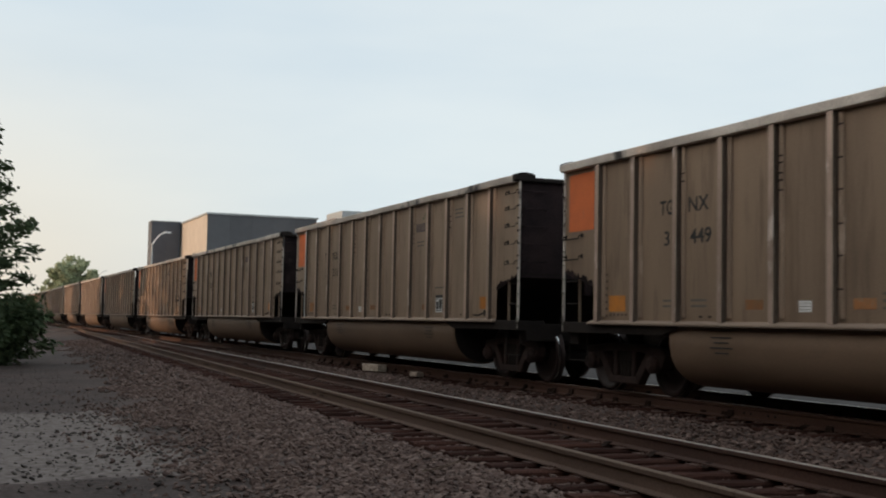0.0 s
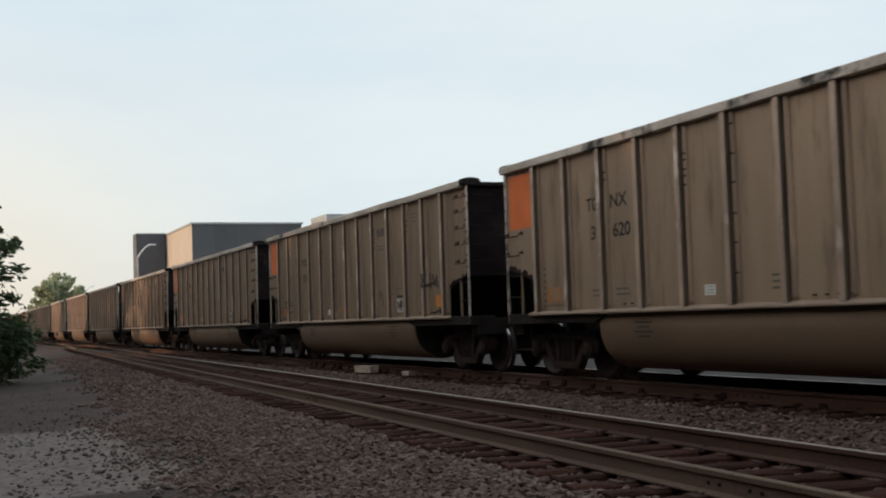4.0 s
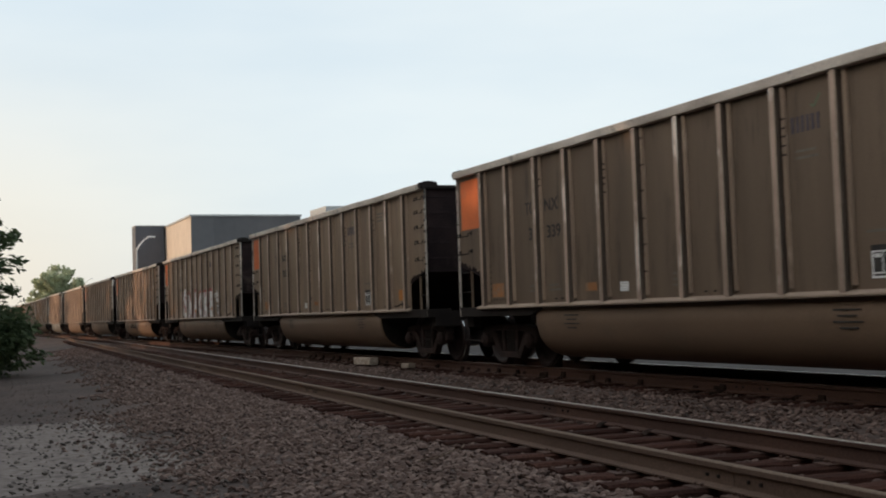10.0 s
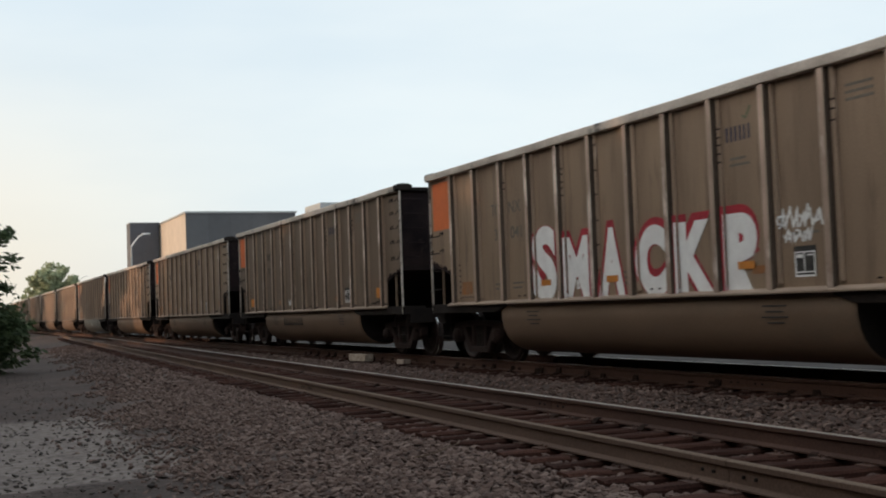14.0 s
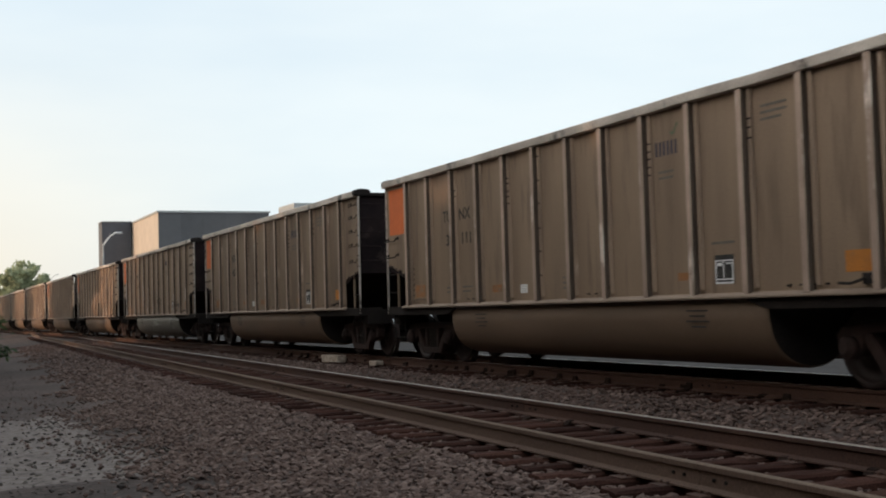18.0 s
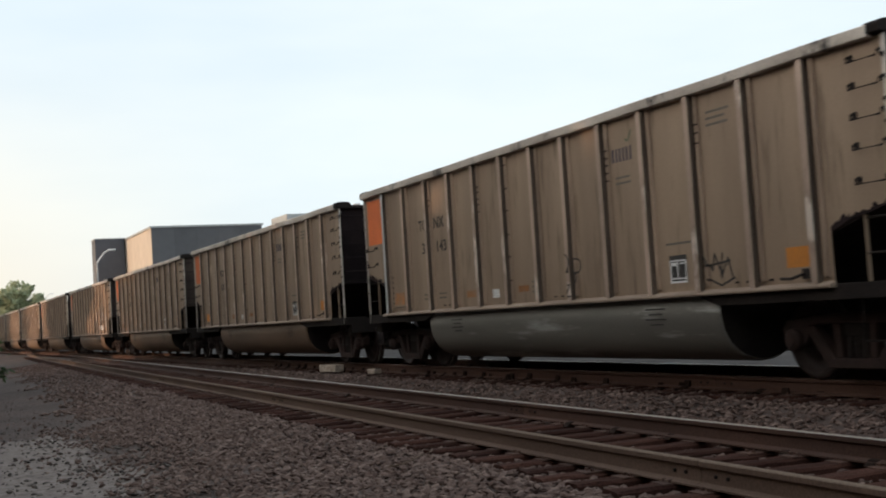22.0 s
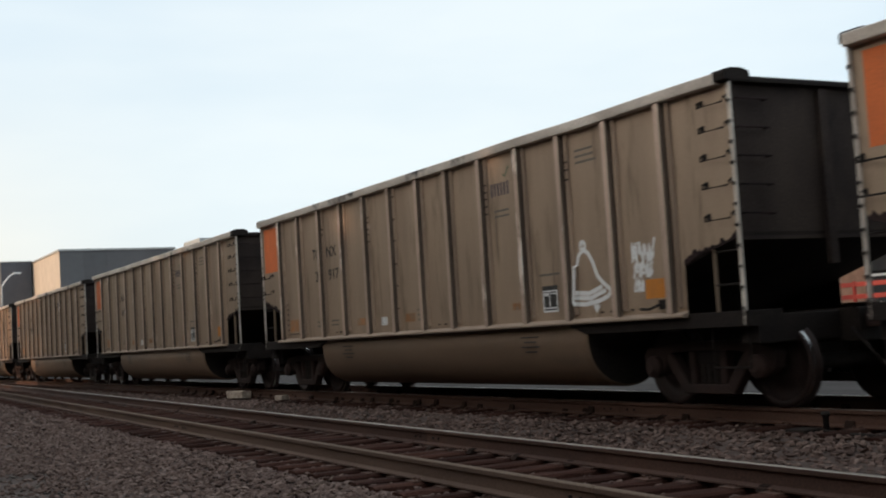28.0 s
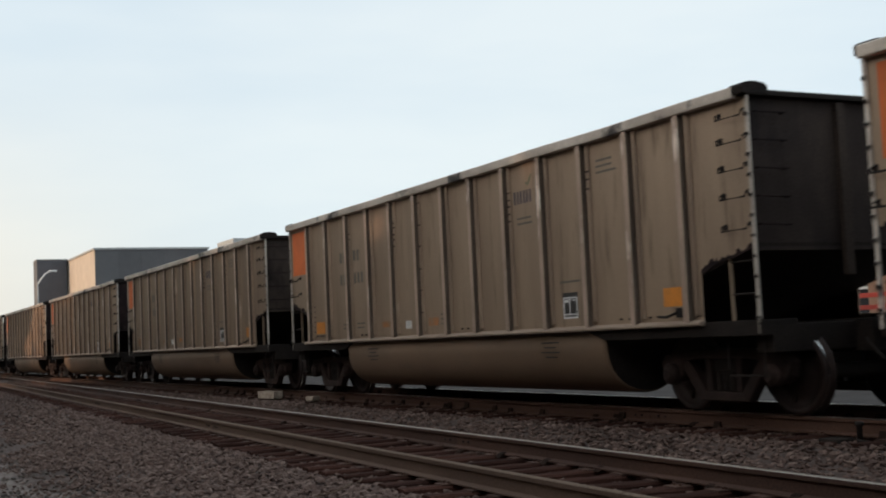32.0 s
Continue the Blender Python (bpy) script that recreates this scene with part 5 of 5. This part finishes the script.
def build_buildings():
    hall = thing("industrial_hall", "large windowless grey hall with a sunlit pale side, beyond the train", "building")
    bm = bmesh.new()
    box(bm, 30.1, 45.0, 160.1, 190, -0.6, 14.6)
    part("wall", bm, M["grey_wall"], hall)
    bm = bmesh.new()
    box(bm, 29.9, 45.2, 159.9, 190.2, 14.6, 14.85)
    part("roof", bm, M["galv"], hall, "thin pale roof edge")
    # shade is put into the front's grey, sunlight into the side's cream
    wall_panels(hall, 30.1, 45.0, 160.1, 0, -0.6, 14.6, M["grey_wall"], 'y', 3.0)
    wall_panels(hall, 30.1, 0, 160.1, 190, -0.6, 14.6, M["sunlit_wall"], 'x', 3.0)
    for x in (33.5, 34.2):
        bm = bmesh.new()
        lathe(bm, [(14.8, 0.08), (15.0, 0.08), (15.03, 0.12), (15.08, 0.12)], 8, 'z', centre=(x, 162, 0))
        part("roof_vent", bm, M["galv"], hall)
    tower = thing("stair_tower", "narrow dark grey tower beside the hall", "building")
    bm = bmesh.new()
    box(bm, 25.75, 29.85, 180.1, 183.5, -0.6, 14.85)
    part("wall", bm, M["slate_wall"], tower)
    # the tower's sunward side is a lighter grey, its light painted in
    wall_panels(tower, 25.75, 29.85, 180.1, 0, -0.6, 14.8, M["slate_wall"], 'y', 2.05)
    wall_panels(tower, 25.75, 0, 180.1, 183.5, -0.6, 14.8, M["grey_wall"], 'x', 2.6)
    bm = bmesh.new()
    box(bm, 25.65, 29.95, 179.95, 183.6, 14.85, 14.98)
    part("roof", bm, M["galv"], tower)
    block = thing("brick_block", "low brown brick block with a grey roof house", "building")
    bm = bmesh.new()
    box(bm, 44.2, 62.0, 148, 159, -0.6, 13.6)
    part("wall", bm, M["brown_wall"], block)
    bm = bmesh.new()
    box(bm, 44.0, 62.2, 147.8, 159.2, 13.6, 13.85)
    part("roof", bm, M["brown_wall"], block)
    bm = bmesh.new()
    box(bm, 45.5, 56.0, 149.9, 157, 13.85, 15.1)
    part("roof_house", bm, M["galv"], block, "grey roof house", 0.05)
    # sunlit brick shed with a white fascia on the far side of the lane
    shed = thing("brick_shed", "low orange brick shed with pale fascia and tall windows", "building")
    y0, y1, x0, h = 16.0, 92.0, 33.0, 3.6
    bm = bmesh.new()
    box(bm, x0 + 0.25, x0 + 14, y0, y1, -0.5, h)
    part("wall", bm, M["brick"], shed)
    bm = bmesh.new()
    box(bm, x0 - 0.5, x0 + 14.5, y0 - 0.4, y1 + 0.4, h, h + 0.5)
    part("roof", bm, M["concrete"], shed, "pale fascia and flat roof", 0.04)
    bm = bmesh.new()
    box(bm, x0 - 0.15, x0 + 0.2, 35.4, y1, 2.35, h + 0.75)
    part("white_band", bm, M["white"], shed, "broad white painted band under the roof", 0.02)
    n = 16
    step = (y1 - y0) / n
    for i in range(n):
        ya = y0 + i * step
        bm = bmesh.new()
        box(bm, x0, x0 + 0.25, ya, ya + 1.5, -0.5, h)
        part("pier", bm, M["brick"], shed)
        bm = bmesh.new()
        box(bm, x0, x0 + 0.25, ya + 1.5, ya + step, -0.5, 0.7)
        part("apron_wall", bm, M["brick"], shed)
        bm = bmesh.new()
        for yy in (ya + 1.5, (ya + 1.5 + ya + step) / 2 - 0.04, ya + step - 0.08):
            box(bm, x0 + 0.08, x0 + 0.16, yy, yy + 0.08, 0.7, h)
        for zz in (0.7, 2.1, h - 0.08):
            box(bm, x0 + 0.09, x0 + 0.15, ya + 1.5, ya + step, zz, zz + 0.08)
        w = part("window", bm, M["white"], shed)
        bm = bmesh.new()
        box(bm, x0 + 0.18, x0 + 0.20, ya + 1.5, ya + step, 0.7, h)
        part("pane", bm, M["dark_glass"], w)


def red_fence(x, y0, y1, label):
    """A steel fence beyond the lane: posts and three rails."""
    fence = thing("metal_fence", label, "fence", at=pose(x, y0, -0.52))
    n = int((y1 - y0) / 1.6)
    for i in range(n + 1):
        bm = bmesh.new()
        box(bm, -0.04, 0.04, i * 1.6 - 0.04, i * 1.6 + 0.04, 0.0, 2.25)
        part("post", bm, M["red_paint"], fence, "", 0.008)
    for z in (1.2, 1.78, 2.10):
        bm = bmesh.new()
        box(bm, -0.03, 0.03, -0.1, n * 1.6 + 0.1, z, z + 0.12)
        part("fence_rail", bm, M["red_paint"], fence, "", 0.008)


def street_lamp(x, y, h, arm, label):
    lamp = thing("street_lamp", label, "street lamp", at=pose(x, y, -0.6))
    bm = bmesh.new()
    tube(bm, [(0, 0, 0), (0, 0, h * 0.5), (0, 0, h - 0.9)], [0.10, 0.085, 0.065], 10)
    part("pole", bm, M["galv"], lamp)
    bm = bmesh.new()
    tube(bm, [(0, 0, h - 1.0), (arm * 0.25, 0, h - 0.62), (arm * 0.6, 0, h - 0.2), (arm, 0, h)], 0.065, 8)
    part("arm", bm, M["white"], lamp)
    bm = bmesh.new()
    box(bm, arm - 0.15, arm + 0.5, -0.14, 0.14, h - 0.05, h + 0.09)
    part("lamp_head", bm, M["white"], lamp, "", 0.04)


build_buildings()
red_fence(24.5, 18.0, 27.2, "faded red steel fence beyond the pale lane")
street_lamp(14.35, 100.0, 8.4, 1.0, "pale street lamp with a slanting arm in front of the tower")
street_lamp(27.5, 268.0, 11.0, 1.2, "thin far-off street lamp beside the trees")
street_lamp(38.0, 105.0, 12.2, 0.5, "thin street lamp rising behind the train")


# ---------------------------------------------------------------- trees
def tree(x, y, z, height, spread, leaves, leaf, label, mat="leaf", seed=1, low=0.15, core=0.35, limbs=30):
    """A tapered trunk with limbs and a crown of many single leaves set in clumps round the limbs' ends."""
    r = np.random.default_rng(seed)
    t = thing("tree", label, "tree", at=pose(x, y, z))
    bm = bmesh.new()
    lean = r.uniform(-0.3, 0.3, 2)
    spine = [(lean[0] * k, lean[1] * k, height * 0.8 * k) for k in (0, 0.25, 0.5, 0.75, 1.0)]
    tube(bm, spine, [height * 0.03, height * 0.024, height * 0.018, height * 0.011, height * 0.004], 9)
    part("trunk", bm, M["bark"], t)
    ends = []
    bm = bmesh.new()
    for i in range(limbs):
        k = low + (0.92 - low) * i / (limbs - 1)
        a = i * 2.4 + r.uniform(-0.4, 0.4)
        reach = spread * (0.55 + 0.45 * math.sin(math.pi * min(1, (k + 0.12)))) * r.uniform(0.6, 1.15)
        p0 = Vector((lean[0] * k, lean[1] * k, height * 0.8 * k))
        p1 = p0 + Vector((math.cos(a) * reach * 0.5, math.sin(a) * reach * 0.5, height * 0.06))
        p2 = p0 + Vector((math.cos(a) * reach, math.sin(a) * reach, height * r.uniform(0.02, 0.16)))
        tube(bm, [p0, p1, p2], [height * 0.008, height * 0.005, height * 0.0015], 5)
        for q in (0.45, 0.65, 0.82, 1.0):
            c = p0.lerp(p2, q)
            ends.append((c + Vector(r.normal(0, spread * 0.07, 3).tolist()), spread * r.uniform(0.10, 0.24)))
    ends.append((Vector((lean[0], lean[1], height * 0.9)), spread * 0.3))
    part("limbs", bm, M["bark"], t)
    n = leaves
    idx = r.integers(0, len(ends), n)
    cs = np.array([e[0][:] for e in ends])[idx]
    rs = np.array([e[1] for e in ends])[idx]
    d = r.normal(0, 1, (n, 3))
    d /= np.linalg.norm(d, axis=1)[:, None]
    d[:, 2] *= 0.65
    pos = cs + d * rs[:, None] * r.uniform(core, 1.1, n)[:, None]
    u = r.normal(0, 1, (n, 3))
    u /= np.linalg.norm(u, axis=1)[:, None]
    w = np.cross(u, r.normal(0, 1, (n, 3)))
    w /= np.linalg.norm(w, axis=1)[:, None]
    s = leaf * r.uniform(0.6, 1.3, n)[:, None]
    bend = np.cross(u, w) * s * 0.25
    v = np.stack([pos - u * s, pos + w * s * 0.5 + bend, pos + u * s, pos - w * s * 0.5 + bend], 1).reshape(-1, 3)
    f = np.arange(4 * n).reshape(-1, 4)
    f = np.concatenate([f[:, [0, 1, 2]], f[:, [0, 2, 3]]])
    raw("crown", v, f, M[mat], parent=t)
    return t


def bough_tree(x, y, z, height, reach, label, seed):
    """A conical tree: long limbs sag and lift again at their tips, each carrying flat hanging sprays of leaves."""
    r = np.random.default_rng(seed)
    t = thing("tree", label, "tree", at=pose(x, y, z))
    bm = bmesh.new()
    tube(bm, [(0, 0, height * k) for k in (0, 0.3, 0.6, 0.85, 1.0)], [0.32, 0.25, 0.16, 0.08, 0.02], 10)
    part("trunk", bm, M["bark"], t)
    bm = bmesh.new()
    centres, sides, ways = [], [], []
    for i in range(430):
        k = (i + r.uniform(0, 0.8)) / 430
        a = i * 2.39996 + r.uniform(-0.25, 0.25)
        long = reach * (1 - 0.70 * k) * r.uniform(0.74, 1.06)
        z0 = 0.5 + (height - 1.0) * k
        d = np.array([math.cos(a), math.sin(a), 0.0])
        pts = [d * long * q + np.array([0, 0, z0 + long * (0.10 * q - 0.34 * q * q + 0.26 * q ** 4)]) for q in (0, 0.3, 0.55, 0.8, 1.0)]
        tube(bm, [p.tolist() for p in pts], [0.05, 0.035, 0.022, 0.012, 0.004], 4)
        for q in np.linspace(0.35, 1.0, 9):
            c = d * long * q + np.array([0, 0, z0 + long * (0.10 * q - 0.34 * q * q + 0.26 * q ** 4)])
            m = int(30 + 26 * q)
            w = 0.10 + 0.50 * (1 - q) ** 0.7
            off = r.normal(0, 1, (m, 3)) * np.array([w, w, 0.10])
            off[:, 2] -= np.abs(r.normal(0, 0.16, m)) * (1.25 - q)
            centres.append(c + off + d * r.uniform(-0.3, 0.3, m)[:, None])
            ways.append(np.repeat((d + np.array([0, 0, -0.35]))[None], m, 0))
    part("limbs", bm, M["bark"], t)
    pos = np.concatenate(centres)
    u = np.concatenate(ways) + r.normal(0, 0.45, pos.shape)
    u /= np.linalg.norm(u, axis=1)[:, None]
    w = np.cross(u, r.normal(0, 1, pos.shape))
    w /= np.linalg.norm(w, axis=1)[:, None]
    s = 0.125 * r.uniform(0.6, 1.3, len(pos))[:, None]
    v = np.stack([pos - u * s, pos + w * s * 0.42, pos + u * s, pos - w * s * 0.42], 1).reshape(-1, 3)
    raw("crown", v, np.arange(4 * len(pos)).reshape(-1, 4), M["leaf"], parent=t)


def bush(x, y, z, w, h, n, leaf, label, seed):
    r = np.random.default_rng(seed)
    b = thing("bush", label, "bush", at=pose(x, y, z))
    bm = bmesh.new()
    tips = []
    for i in range(14):
        a = i * 2.4
        p = (math.cos(a) * w * r.uniform(0.3, 0.9), math.sin(a) * w * r.uniform(0.3, 0.9), h * r.uniform(0.5, 1.0))
        tube(bm, [(0, 0, 0), (p[0] * 0.4, p[1] * 0.4, p[2] * 0.6), p], [0.02, 0.012, 0.004], 5)
        tips.append(p)
    part("stems", bm, M["bark"], b)
    tips = np.array(tips)
    k = r.integers(0, len(tips), n)
    pos = tips[k] * r.uniform(0.25, 1.05, n)[:, None] + r.normal(0, 0.16 * w, (n, 3))
    pos[:, 2] = np.abs(pos[:, 2])
    u = r.normal(0, 1, (n, 3))
    u /= np.linalg.norm(u, axis=1)[:, None]
    q = np.cross(u, r.normal(0, 1, (n, 3)))
    q /= np.linalg.norm(q, axis=1)[:, None]
    s = leaf * r.uniform(0.6, 1.3, n)[:, None]
    v = np.stack([pos - u * s, pos + q * s * 0.5, pos + u * s, pos - q * s * 0.5], 1).reshape(-1, 3)
    f = np.arange(4 * n).reshape(-1, 4)
    raw("foliage", v, f, M["leaf"], parent=b)


def build_trees():
    bough_tree(-3.8, 41.0, -0.6, 16.0, 6.9, "dense dark green tree with drooping tiered boughs beside the railway", 11)
    bush(0.9, 40.0, -0.6, 1.6, 2.0, 9000, 0.08, "leafy green bush at the tree's foot", 5)
    bush(-0.1, 37.5, -0.6, 1.5, 1.8, 8000, 0.08, "leafy green bush at the edge of the dirt", 6)
    # a double row out of view, added to shade the near stretch of track
    r = random.Random(5)
    for row, x in enumerate((-11.0, -16.5)):
        for y in range(-64 + 3 * row, 52 + 3 * row, 6):
            tree(x + r.uniform(-1.2, 1.2), y + r.uniform(-1, 1), -0.6, r.uniform(10.3, 11.9), 5.1, 9500, 0.36,
                 "tall leafy tree in the row that shades the track", seed=300 + y + row * 7, low=0.03, core=0.05)
    # more unseen trees, spaced so that sun reaches only some stretches of train
    tree(-13.0, 60.0, -0.6, 12.0, 5.0, 2600, 0.30, "unseen thin-leaved tree, added to dapple the train", seed=77, low=0.1, core=0.3)
    tree(-12.0, 53.5, -0.6, 11.0, 4.0, 2800, 0.30, "unseen thin-leaved tree, added to dapple the train", seed=78, low=0.05, core=0.2)
    for x, y in ((-9, 70), (-13, 74), (-9, 106), (-9, 78), (-9, 86), (-15, 82), (-8, 122), (-9, 131), (-7, 141), (-7, 152), (-14, 127), (-13, 146)):
        tree(x, y, -0.6, 12.0, 4.8, 4500, 0.36, "unseen leafy tree, added to shade the train", seed=300 + y, low=0.05, core=0.1)
    # round far clump past the train's tail, distance haze put into its leaf colour
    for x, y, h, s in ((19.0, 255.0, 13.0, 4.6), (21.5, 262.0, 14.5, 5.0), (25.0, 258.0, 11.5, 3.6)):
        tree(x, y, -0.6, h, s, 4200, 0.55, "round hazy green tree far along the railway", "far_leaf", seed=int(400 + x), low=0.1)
    # low woods at the horizon, in the same haze-paled leaf colour
    rr = np.random.default_rng(9)
    n = 9000
    ang = rr.uniform(0, 2 * math.pi, n)
    dist = rr.uniform(560, 640, n)
    hgt = 5 + 3 * np.sin(ang * 23) + 2 * np.sin(ang * 57)
    pos = np.stack([np.sin(ang) * dist, np.cos(ang) * dist, rr.uniform(-0.5, 1, n) * hgt], 1)
    pos[:, 2] = np.abs(pos[:, 2])
    u = rr.normal(0, 1, (n, 3))
    w = rr.normal(0, 1, (n, 3))
    v = np.stack([pos - u * 2, pos + w * 1.6, pos + u * 2, pos - w * 1.6], 1).reshape(-1, 3)
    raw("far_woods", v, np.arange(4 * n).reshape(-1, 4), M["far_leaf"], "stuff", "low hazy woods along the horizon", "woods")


build_trees()


# ---------------------------------------------------------------- the train rolls
def travelled(t):
    """Metres that the train has gone by t seconds: it gathers speed slowly."""
    return 7.671 * t + 0.00578 * t * t


def motions():
    for k, car in cars.items():
        start = 33.018 - 7.25 + 16.18 * k + SLACK.get(k, 0.0)
        rows = [(t, pose(TRAIN_TRACK, start - travelled(t), 0)) for t in range(0, 33)]
        walk(car, rows)
    for k, car in cars.items():
        if k > 17:
            continue
        for ws in [c for c in car.children if c.name.startswith("wheelset")]:
            y = ws.location.y
            rows = []
            for i in range(0, 481):
                t = i / 15.0
                turn = math.degrees(travelled(t) / WHEEL_R)
                rows.append((t, pose(0, y, WHEEL_R, turn % 360.0, 0, 0)))
            walk(ws, rows)


motions()
